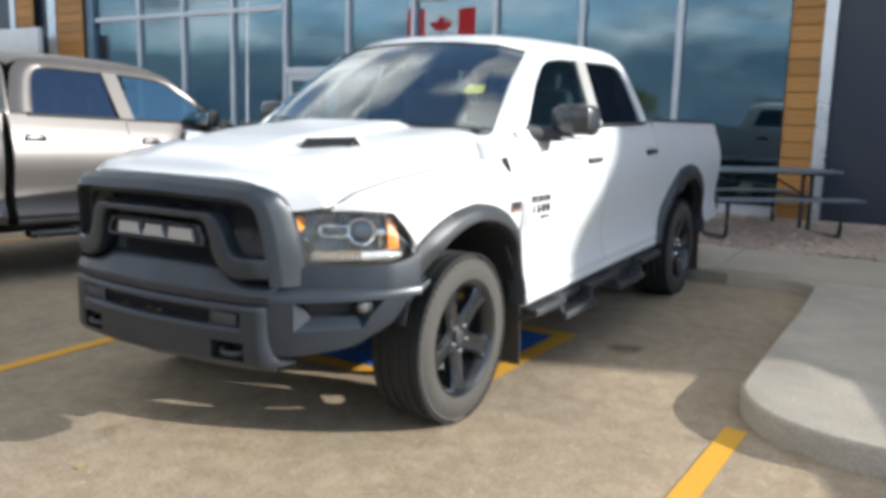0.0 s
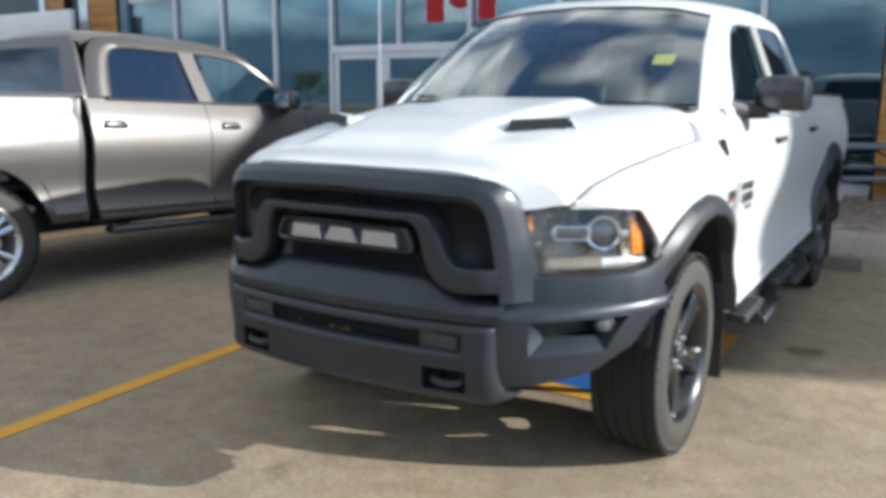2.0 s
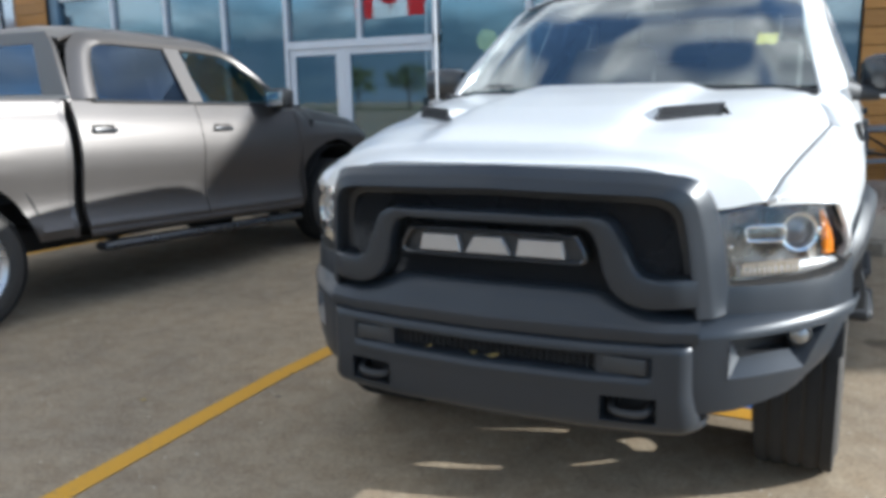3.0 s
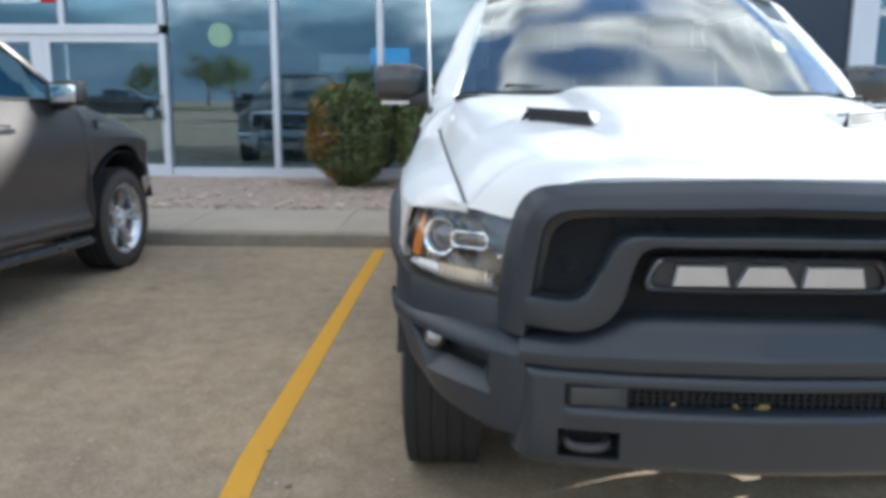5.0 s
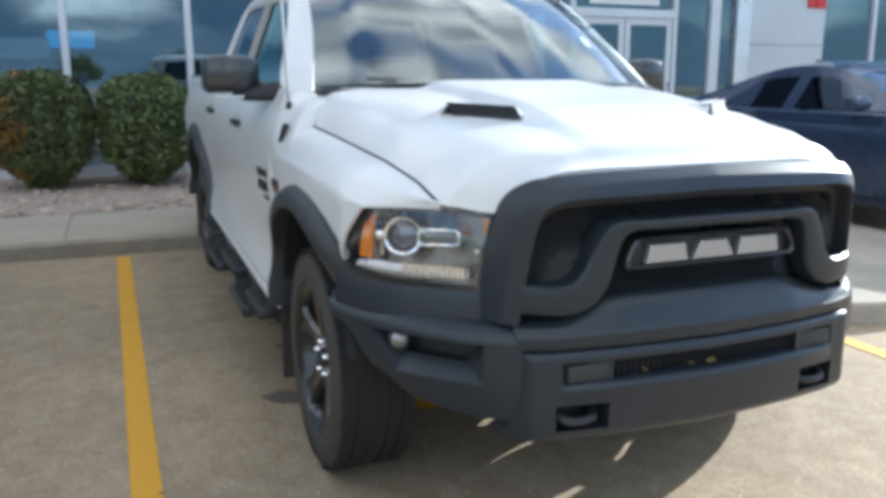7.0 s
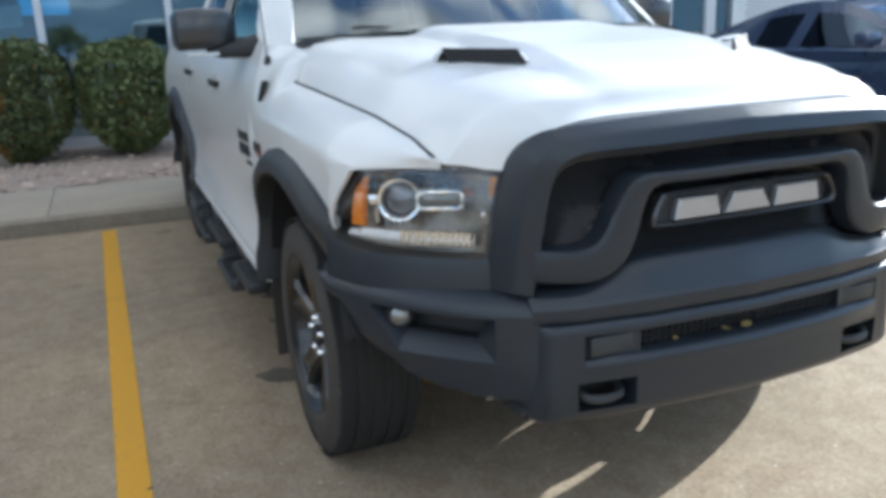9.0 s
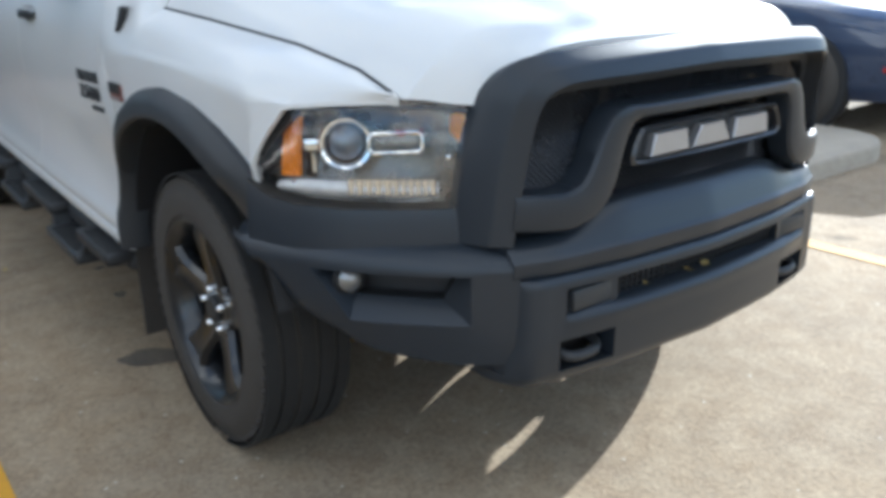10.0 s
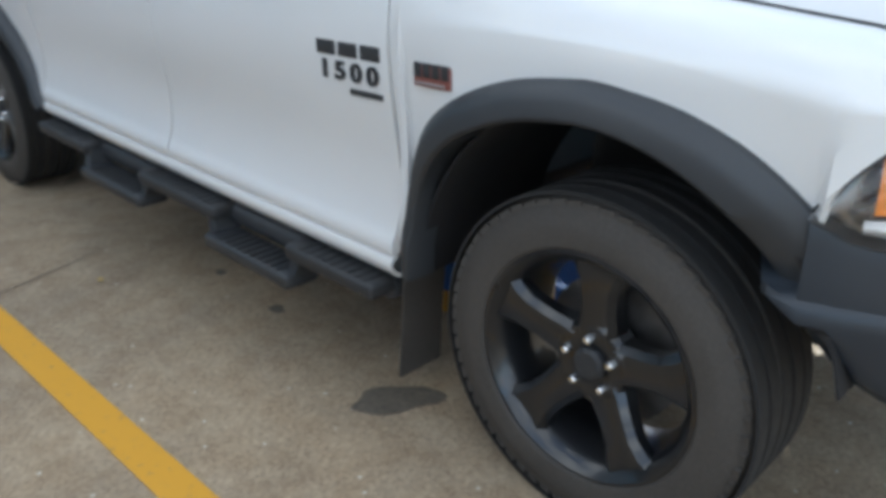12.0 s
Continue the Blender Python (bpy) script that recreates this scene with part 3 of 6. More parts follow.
def hood_point(u, v):
    au = abs(u)
    yf = -.907 + .105 * au ** 3
    c = min(1.0, max(0.0, (au - .80) / .20))
    yr = .30 + .19 * au ** 2 - .22 * c * c * (3 - 2 * c)
    y = yf + v * (yr - yf)
    xf = .620
    sx, sz = seam(y)
    xe = xf + (sx - xf) * min(1.0, v / .072)
    ze_front = 1.157 - .122 * au ** 7
    zc = hood_z(u, v)
    dome = .033 * min(1, v * 3.2) * (1 / (1 + math.exp((au * xe - .318 - .05 * v) / .018)) - 1)
    z_in = sz + (zc - sz) * (1 - au ** (8.0 + 13 * max(0, v - .55))) + dome * (1 - au ** 6)
    k = min(1.0, v / (.10 - .028 * au ** 4))
    k = k * k * (3 - 2 * k)
    z = ze_front * (1 - k) + z_in * k 
    return (u * (xe - .005 * min(1, v / .072)), y, z)


def hood_geo():
    us = np.sign(np.linspace(-1, 1, 57)) * np.abs(np.linspace(-1, 1, 57)) ** .92
    vs = np.r_[np.linspace(0, .14, 9), np.linspace(.17, 1, 26)]
    return sheet([[hood_point(u, v) for v in vs] for u in us], .012, (0, 0, 1))


GLASS_TOP = [(.664, 1.10, 1.800), (.50, 1.055, 1.838), (.25, 1.025, 1.856), (0, 1.015, 1.862)]
GLASS_LOW = [(.790, .515, 1.372), (.60, .395, 1.378), (.30, .315, 1.384), (0, .29, 1.387)]


def mirrored_row(pts, n):
    """A smooth row over x from +side to -side."""
    full = [np.array(p) for p in pts] + [np.array((-p[0], p[1], p[2])) for p in pts[-2::-1]]
    return resample(full, n)


def windshield_geo():
    a, b = mirrored_row(GLASS_LOW, 25), mirrored_row(GLASS_TOP, 25)
    rows = []
    for k in range(12):
        t = k / 11
        r = a * (1 - t) + b * t
        r[:, 2] += .022 * 4 * t * (1 - t)
        r[:, 1] -= .012 * 4 * t * (1 - t)
        rows.append(r)
    return sheet(rows, .005, (0, -1, 1))


def green_x(z):
    return .905 - .43 * (z - 1.38)


WINDOW = [(.695, 1.398), (.945, 1.605), (1.12, 1.718), (1.25, 1.765), (1.45, 1.785), (2.25, 1.790), (2.40, 1.782), (2.465, 1.745), (2.505, 1.66), (2.54, 1.52), (2.56, 1.400)]
RAIL = [(.800, .505, 1.374), (.712, .835, 1.615), (.672, 1.09, 1.800), (.664, 1.20, 1.838), (.655, 1.45, 1.878), (.655, 2.25, 1.885), (.66, 2.52, 1.855), (.70, 2.63, 1.76), (.79, 2.70, 1.55), (.86, 2.735, 1.385)]


def cab_side_geo():
    inner = np.array([(.885, .50, 1.25)] + [(green_x(z), y, z) for y, z in WINDOW])
    outer = np.array([(.838, .385, 1.27)] + RAIL)
    si = resample(inner, 46)
    so = resample(outer, 46)
    rows = []
    for t, bulge, sink in ((0, 0, 0), (.18, .012, 0), (.45, .024, 0), (.75, .022, 0), (1.0, 0, 0), (1.0, -.03, 1)):
        r = so * (1 - t) + si * t
        grow = np.clip(np.arange(46) / 6.0, 0, 1)
        r[:, 0] += bulge * grow
        r[:, 2] += bulge * .35 * grow
        rows.append(r)
    return sheet(rows, .012, (1, 0, 0))


def roof_geo():
    ys = [1.02, 1.06, 1.12, 1.22, 1.40, 1.7, 2.0, 2.3, 2.5, 2.6, 2.66]
    zc = [1.864, 1.884, 1.905, 1.925, 1.942, 1.948, 1.947, 1.940, 1.925, 1.90, 1.86]
    cols = []
    for y, z in zip(ys, zc):
        row = []
        for u in np.linspace(-1, 1, 25):
            rx = float(np.interp(y, [1.0, 1.1, 1.2, 1.45, 2.3, 2.55, 2.66], [.664, .668, .665, .658, .658, .664, .675]))
            rz = float(np.interp(y, [1.0, 1.09, 1.20, 1.45, 2.25, 2.52, 2.66], [1.79, 1.802, 1.840, 1.880, 1.887, 1.857, 1.80]))
            yy = y + (.085 * abs(u) ** 2.2 if y < 1.2 else 0) * float(np.interp(y, [1.02, 1.22], [1, 0]))
            row.append((u * rx, yy, rz + (z - rz) * (1 - abs(u) ** 3.2)))
        cols.append(row)
    return sheet(cols, .02, (0, 0, 1))


def tyre_geo(R=.400, w=.275, rim=.262):
    h = w / 2
    prof = [(-h + .03, rim), (-h + .006, rim + .02), (-h, rim + .06), (-h + .004, R - .065), (-h + .016, R - .028), (-h + .034, R - .010)]
    x = -h + .034
    grooves = [-.078, -.028, .028, .078]
    for g in grooves:
        prof += [(g - .008, R - .001), (g - .006, R - .010), (g + .006, R - .010), (g + .008, R - .001)]
    prof += [(h - .034, R - .010), (h - .016, R - .028), (h - .004, R - .065), (h, rim + .06), (h - .006, rim + .02), (h - .03, rim)]
    return lathe(prof, 72, "X")


def tread_geo(R=.400, w=.275):
    """Shoulder blocks of the tread, alternating round the tyre."""
    out = []
    n = 60
    for s in (1, -1):
        for k in range(n):
            a = 2 * math.pi * k / n
            g = slab(s * (w / 2 - .024) - .014, s * (w / 2 - .024) + .012, -.0150, .0150, R - .03, R - .0175)
            out.append(moved(g, Matrix.Rotation(a, 4, "X") @ Matrix.Rotation(s * .18, 4, "Z")))
    return joined(*out)


def rib_geo(R=.400):
    """Ribs of the tread between its grooves."""
    out = []
    for x in (-.103, -.053, 0, .053, .103):
        out.append(lathe([(x - .020, R - .006), (x - .019, R + .0015), (x + .019, R + .0015), (x + .020, R - .006)], 60, "X"))
    return joined(*out)


def rim_geo():
    prof = [(-.115, .255), (-.11, .272), (-.095, .268), (-.07, .236), (.03, .226), (.085, .243), (.108, .258), (.118, .270), (.126, .276), (.128, .268), (.118, .256), (.105, .246), (.088, .238), (.03, .222), (-.07, .232), (-.115, .25)]
    return lathe(prof, 64, "X", True)


def hub_geo():
    return lathe([(.02, .0), (.02, .095), (.070, .098), (.084, .088), (.088, .06), (.080, .046), (.080, .0)], 40, "X")


def spoke_geos(style):
    out = []
    for k in range(5):
        if style == "five":
            rings = []
            for r, wd, x0, x1 in ((.055, .052, .03, .086), (.09, .050, .03, .090), (.14, .044, .045, .098), (.19, .046, .06, .108), (.225, .060, .07, .114), (.248, .074, .08, .112)):
                rings.append([(x0, -wd, r), (x1 - .016, -wd, r), (x1, -wd * .70, r), (x1 - .007, -wd * .30, r), (x1 - .007, wd * .30, r), (x1, wd * .70, r), (x1 - .016, wd, r), (x0, wd, r)])
            out.append(moved(loft(rings), Matrix.Rotation(2 * math.pi * (k + .15) / 5, 4, "X")))
        else:
            for o in (-.17, .17):
                rings = []
                for r, wd, x0, x1 in ((.07, .024, .03, .084), (.14, .019, .045, .096), (.245, .022, .07, .110)):
                    rings.append([(x0, -wd, r), (x1 - .01, -wd, r), (x1, 0, r), (x1 - .01, wd, r), (x0, wd, r)])
                out.append(moved(loft(rings), Matrix.Rotation(2 * math.pi * k / 5 + o, 4, "X")))
    return out


def lug_geo():
    return joined(*[moved(lathe([(.070, .0115), (.098, .0115), (.104, .007), (.105, 0)], 8, "X"), Matrix.Translation((0, .062 * math.sin(a), .062 * math.cos(a)))) for a in [0.0]])


FLARE_FRONT = resample(bend([(.03, 1.035), (-.10, 1.024), (-.205, .998), (-.30, .952), (-.40, .875), (-.465, .79), (-.488, .745)], 4), 23)


FLARE_BACK = resample(ARCH_BACK, 23)[::-1]
FLARE_BACK_IN = resample(bend([(.03, .955), (.17, .942), (.325, .882), (.425, .800), (.482, .68), (.490, .48)], 5), 23)[::-1]


def flare_geo(yc, rear):
    """Bolt-on arch trim, thicker at the crown."""
    rows = []
    n = 44
    for k in range(n + 1):
        a = math.pi * k / n
        if rear:
            oy, oz = resample(REAR_ARCH[::-1], n + 1)[k]
            oz += rake(oy)
            iy, iz = yc + .49 * math.cos(a), .50 + .49 * math.sin(a)
            if iy < 3.30:
                iy, iz = oy + .075, oz - .035
        else:
            oy, oz = FLARE_BACK[min(k, n // 2)]
            iy, iz = FLARE_BACK_IN[min(k, n // 2)]
            if k > n // 2:
                f = (k - n // 2) / (n - n // 2)
                oy, oz = FLARE_FRONT[int(round(f * 22))]
                b = radians(90 + 62 * f)
                iy, iz = .03 + .478 * math.cos(b), .48 + .475 * math.sin(b)
        bx = skin_x(max(oy, -.385) if not rear else oy, min(max(oz, .6), 1.0))
        mid = (np.array((oy, oz)) + np.array((iy, iz))) / 2
        lift = float(np.interp(oy, [-.49, -.36], [.25, 1.0])) if not rear else 1.0
        rows.append([(bx - .004, oy, oz), (bx + .012 * lift, oy * .97 + iy * .03, oz * .97 + iz * .03), (bx + .034 * lift, oy * .7 + iy * .3, oz * .7 + iz * .3), (bx + .042 * lift, *mid), (bx + .044 * lift, iy * .9 + oy * .1, iz * .9 + oz * .1), (bx + .036 * lift, iy, iz), (bx - .05, iy, iz - .004)])
    return sheet(rows, .004, (1, 0, 0))


def liner_geo(yc, zc=.46, r=.53):
    rows = []
    for k in range(25):
        a = .02 + (math.pi - .22) * k / 24
        rows.append([(x, yc + r * .95 * math.cos(a), zc + r * .98 * math.sin(a)) for x in (.50, .6, .75, .9, .955)])
    return sheet(rows, .006, (0, 0, -1))


LAMP_CURVE = [(.622, -.800), (.70, -.748), (.762, -.695), (.838, -.622), (.905, -.535), (.937, -.46), (.957, -.398)]
LAMP_TOP = [1.034, 1.047, 1.049, 1.047, 1.039, .960, .872]
LAMP_LOW = [.813, .812, .812, .813, .818, .831, .862]


def lamp_point(s, t, inset=0.0):
    """Point of the headlight's face: s along it from the grille outwards, t upwards."""
    i = s * 6
    x = float(np.interp(i, range(7), [p[0] for p in LAMP_CURVE]))
    y = float(np.interp(i, range(7), [p[1] for p in LAMP_CURVE]))
    lo, hi = float(np.interp(i, range(7), LAMP_LOW)), float(np.interp(i, range(7), LAMP_TOP))
    b = .012 * 4 * t * (1 - t) - .022 * t
    x2 = float(np.interp(i + .6, range(7), [p[0] for p in LAMP_CURVE])) - float(np.interp(i - .6, range(7), [p[0] for p in LAMP_CURVE]))
    y2 = float(np.interp(i + .6, range(7), [p[1] for p in LAMP_CURVE])) - float(np.interp(i - .6, range(7), [p[1] for p in LAMP_CURVE]))
    n = np.array((y2, -x2)) / math.hypot(x2, y2) * (b - inset)
    return (x + n[0], y + n[1], lo + (hi - lo) * t)


def place_on_lamp(s, t, inset):
    """Frame on the lamp's face, its z axis looking out."""
    p = Vector(lamp_point(s, t, inset))
    out = Vector((.50, -.85, .06)).normalized()
    return Matrix.Translation(p) @ out.to_track_quat("Z", "Y").to_matrix().to_4x4()


def bumper_plan(x):
    """Front line of the bumper in plan."""
    return float(np.interp(abs(x), [0, .3, .5, .60, .68, .75, .82, .88, .93, .965, .985], [-.985, -.968, -.937, -.903, -.849, -.779, -.695, -.610, -.522, -.44, -.36]))


def bumper_top(x):
    return float(np.interp(abs(x), [0, .33, .40, .60, .75, .985], [.752, .752, .745, .732, .738, .752]))


def build_pickup(name, label, group, at, paint, style):
    sport = style == "sport"
    truck = thing(name, label, "pickup truck", group, at)
    bump_m, trim_m = (SATIN_GREY, FLARE_PLASTIC) if sport else (CHROME, paint)
    rim_m = WHEEL_BLACK if sport else WHEEL_SILVER

    # body panels
    part("hood", hood_geo(), paint, truck)
    for s in (1, -1):
        part("fender", side(fender_geo(), s), paint, truck)
        part("hood_gap", side(tube([(seam(y)[0] - .001, y, seam(y)[1] + .001) for y in np.linspace(-.70, .45, 24)], .0042, 6), s), BLACK_PLASTIC, truck)
        part("cab_side_frame", side(raked(cab_side_geo(), True), s), paint, truck)
        part("bed_side", side(raked(bedside_geo(0 if sport else .075, sport)), s), paint, truck)
        part("rocker_panel", side(raked(sheet([[(half_width(y) - .014, y, .536), (half_width(y) + .004, y, .528), (half_width(y) + .010, y, .516), (half_width(y) + .008, y, .498), (half_width(y) - .010, y, .476), (half_width(y) - .05, y, .462), (.80, y, .455)] for y in np.linspace(.573, 2.772, 8)], .01, (1, 0, -.3))), s), paint, truck)
        for nm, y0, y1, wy0, wy1, hy in (("front_door", .573, 1.700, None, 1.60, 1.488), ("rear_door", 1.708, 2.772, 1.70, None, 2.584)):
            door = part(nm, side(raked(door_geo(y0, y1)), s), paint, truck)
            hg = joined(slab(.968, .992, hy - .095, hy + .095, 1.172, 1.205, .010), slab(.945, .972, hy - .088, hy - .06, 1.175, 1.200, .004), slab(.945, .972, hy + .06, hy + .088, 1.175, 1.200, .004))
            # plain trucks get dark handles to stand for the shade in the cup
            part("door_handle", side(raked(hg), s), BLACK_PLASTIC if sport else GLOSS_DARK, door, "dark door handle")
            cup = sheet([[(skin_x(hy, 1.19) + .002 - .018 * math.sin(math.pi * a) * math.sin(math.pi * b), hy - .085 + .17 * a, 1.155 + .07 * b) for b in np.linspace(0, 1, 7)] for a in np.linspace(0, 1, 9)], .003, (1, 0, 0))
            part("handle_recess", side(raked(cup), s), paint, door)
            top = np.array([(green_x(z) - .012, y, z) for y, z in WINDOW])
            if nm == "front_door":
                pts = [p for p in resample(top, 60) if p[1] < 1.62]
            else:
                pts = [p for p in resample(top, 60) if p[1] > 1.62]
            yb0, yb1 = (.66, 1.62) if nm == "front_door" else (1.64, 2.575)
            rows = []
            for p in pts:
                yb = yb0 + (p[1] - pts[0][1]) / (pts[-1][1] - pts[0][1]) * (yb1 - yb0)
                low = np.array((green_x(1.372) - .012, yb, 1.352))
                rows.append([low * (1 - t) + p * t for t in np.linspace(0, 1, 6)])
            pane = part("window_pane", side(raked(sheet(rows, .004, (1, 0, 0)), True), s), SIDE_GLASS if nm == "front_door" else PRIVACY_GLASS, door, "tinted side window")
            pane.visible_shadow = False
            strip = sheet([[(green_x(1.385) + .006, y, 1.378), (green_x(1.385) + .008, y, 1.390), (green_x(1.385) - .012, y, 1.398)] for y in np.linspace(y0 + (.24 if nm == "front_door" else .01), y1 - (.01 if nm == "front_door" else .17), 5)], .004, (1, 0, 0))
            part("belt_seal", side(raked(strip), s), BLACK_PLASTIC, door)
        # pillar between the doors; the sport's grey is shade painted into its colour
        rows = [[(green_x(z) + o, y0 + (z - 1.39) * .16 + (.145 if o2 else 0), z) for z in np.linspace(1.385, 1.80, 7)] for y0, o, o2 in ((1.612, -.01, 0), (1.615, .004, 0), (1.615, .004, 1), (1.618, -.01, 1))]
        part("door_pillar", side(raked(sheet(rows, .01, (1, 0, 0)), True), s), PILLAR_GREY if sport else paint, truck)
    part("roof", raked(roof_geo(), True), paint, truck)
    ws = part("windshield", windshield_geo(), WINDSHIELD, truck, "tinted windshield reflecting sky")
    ws.visible_shadow = False
    band = [np.array(mirrored_row(GLASS_LOW, 25)) * [1.012, 1, 1] + [0, dy, dz] for dy, dz in ((.014, -.008), (-.004, -.014), (-.015, -.04))]
    part("cowl", sheet(band, .012, (0, -.2, 1)), BLACK_PLASTIC, truck)
    part("windshield_seal", tube([tuple(p) for p in mirrored_row(GLASS_TOP, 25)], .007, 6), BLACK_PLASTIC, truck)
    # wipers
    for x0, x1 in ((.52, -.05), (-.05, -.60)):
        part("wiper", joined(tube([(x0, .40 - .05 * (abs(x0) < .3), 1.385), ((x0 + x1) / 2, .365, 1.394), (x1, .42 if abs(x1) > .3 else .345, 1.400)], .006, 6), tube([(x0 - .1, .38, 1.392), (x1, .385, 1.398)], .004, 6)), BLACK_PLASTIC, truck)
    rear = [[(x, 2.69 + (1.80 - z) * .17, z + .03) for z in np.linspace(1.40, 1.80, 4)] for x in np.linspace(-.62, .62, 5)]
    rp = part("rear_window", sheet(rear, .005, (0, 1, 0)), PRIVACY_GLASS, truck, "tinted rear window")
    rp.visible_shadow = False
    xs, zs = [-.86, -.60, -.2, .2, .60, .86], [.56, 1.0, 1.38, 1.44, 1.78, 1.86]
    part("cab_back", holed(xs, zs, lambda x, z: (x * (1 - max(0, z - 1.38) * .42 - max(0, z - 1.68) * .75), 2.765 - max(0, z - 1.38) * .17, z + .03), [(-.60, .60, 1.44, 1.78)], (0, -.03, 0), (0, 1, 0)), paint, truck)

    # box behind the cab
    part("bed_floor", slab(-.80, .80, 2.77, 4.78, .78, .83, .01), BLACK_PLASTIC, truck)
    part("bed_front_wall", raked(slab(-.86, .86, 2.79, 2.82, .80, 1.40, .01)), paint, truck)
    tg = part("tailgate", slab(-.80, .80, 4.775, 4.835, .85, 1.44, .02), paint, truck)
    part("tailgate_handle", slab(-.10, .10, 4.833, 4.848, 1.22, 1.28, .006), BLACK_PLASTIC, tg)
    for s in (1, -1):
        part("tail_lamp", side(joined(slab(.76, .885, 4.785, 4.826, 1.00, 1.34, .02)), s), RED_LENS, truck, "red tail lamp")
        part("bed_rail_cap", side(raked(sheet([[(skin_x(y, 1.33) - .012, y, 1.398), (skin_x(y, 1.33) - .02, y, 1.418), (skin_x(y, 1.33) - .085, y, 1.416), (skin_x(y, 1.33) - .095, y, 1.38)] for y in np.linspace(2.77, 4.78, 8)], .006, (0, 0, 1))), s), BLACK_PLASTIC, truck)
    part("rear_bumper", joined(slab(-.93, .93, 4.80, 4.97, .60, .78, .03), slab(-.35, .35, 4.80, 4.985, .55, .66, .02)), bump_m, truck)
    part("chassis", joined(slab(-.50, -.40, -.60, 4.7, .40, .56, .01), slab(.40, .50, -.60, 4.7, .40, .56, .01), slab(-.72, .72, .55, 2.75, .47, .56, .02), slab(-.60, .60, -.62, .5, .50, .60, .03), slab(-.46, .46, 2.76, 4.75, .56, .77, .02)), DARK, truck)
    part("front_axle", joined(tube([(-.80, 0, .41), (.80, 0, .41)], .045), tube([(-.40, -.10, .32), (.40, -.10, .32)], .03), slab(-.28, .28, -.30, .30, .34, .50, .04)), DARK, truck)
    part("rear_axle", joined(tube([(-.80, RY, .41), (.80, RY, .41)], .05), moved(lathe([(-.16, .02), (-.12, .10), (0, .16), (.12, .10), (.16, .02)], 20, "X"), Matrix.Translation((0, RY, .41)))), DARK, truck)
    part("engine_block", slab(-.42, .42, -.50, .40, .60, 1.10, .06), DARK, truck)

    # running gear
    for s in (1, -1):
        for yc in (0, RY):
            wm = Matrix.Translation((s * .823, yc + (.022 if sport and yc < 1 else 0), .3985 + (0 if sport else .05))) @ (Matrix.Identity(4) if s > 0 else Matrix.Rotation(math.pi, 4, "Z"))
            wm = wm @ Matrix.Rotation(.35 + .5 * (yc > 1) + (.65 if s < 0 else 0), 4, "X")
            wheel = part("wheel", moved(rim_geo(), wm), rim_m, truck, "black five-spoke alloy wheel" if sport else "silver split-spoke alloy wheel")
            tyre = part("tyre", moved(tyre_geo(), wm), RUBBER, wheel, "dusty black rubber tyre")
            tagged(part("tread", moved(rib_geo(), wm), TREAD_RUBBER, wheel), kind="stuff")
            tagged(part("tread_shoulder", moved(tread_geo(), wm), RUBBER, wheel), kind="stuff")
            part("hub", moved(hub_geo(), wm), rim_m, wheel)
            for g in spoke_geos("five" if sport else "split"):
                part("spoke", moved(g, wm), rim_m, wheel)
            part("hub_cap", moved(lathe([(.078, .0), (.100, .0), (.099, .030), (.092, .038), (.078, .039)], 24, "X"), wm), BLACK_PLASTIC if sport else CHROME, wheel)
            for k in range(5):
                part("lug_nut", moved(lug_geo(), wm @ Matrix.Rotation(2 * math.pi * k / 5 + .3, 4, "X")), CHROME, wheel)
            part("brake_disc", moved(lathe([(-.03, .08), (-.03, .175), (-.005, .175), (-.005, .08)], 32, "X", True), wm), mat_brake, wheel)
            part("wheel_arch_liner", side(liner_geo(yc, .46 if yc < 1 else .53, .53 if yc < 1 else .56), s), DARK, truck)
            fl = flare_geo(yc, yc > 1)
            if sport:
                part("fender_flare", side(fl, s), FLARE_PLASTIC, truck, "satin dark fender flare")
        if sport:
            for y0 in (.555, 4.17):
                g = sheet([[(x + .012 * (z - .6), y0 + .10 * (.60 - z), z) for z in np.linspace(.125, .62, 6)] for x in (.80, .88, .955)], .008, (0, -1, 0))
                part("mud_flap", side(g, s), RUBBER, truck, "dusty black mud flap")

    # side steps
    for s in (1, -1):
        def beam(y0, y1, x0, x1, z0, z1, b=.018):
            return slab(x0, x1, y0, y1, z0, z1, b, 3)
        if not sport:
            board = part("running_board", side(raked(joined(beam(.62, 2.70, .90, 1.03, .375, .435, .028), tube([(.55, .80, .50), (.93, .80, .41)], .025), tube([(.55, 2.5, .50), (.93, 2.5, .41)], .025))), s), GLOSS_DARK, truck, "dark straight running board under the doors")
            part("tread_strip", side(raked(joined(*[slab(.935, 1.005, .68 + .05 * k, .715 + .05 * k, .433, .438) for k in range(39)])), s), BLACK_PLASTIC, board)
            continue
        bar = part("side_step", side(raked(joined(beam(.60, 2.74, .885, .975, .385, .455, .025), tube([(.55, .80, .48), (.90, .80, .42)], .025), tube([(.55, 1.6, .48), (.90, 1.6, .42)], .025), tube([(.55, 2.5, .48), (.90, 2.5, .42)], .025))), s), FLARE_PLASTIC, truck, "black step bar under the doors")
        for y0, y1 in ((.60, .98), (1.36, 1.86), (2.30, 2.74)):
            part("upper_pad", side(raked(joined(beam(y0, y1, .95, 1.045, .415, .462, .014), *[slab(.965, 1.035, y0 + .03 + .034 * k, y0 + .046 + .034 * k, .460, .467) for k in range(int((y1 - y0 - .05) / .034))])), s), BLACK_PLASTIC, bar)
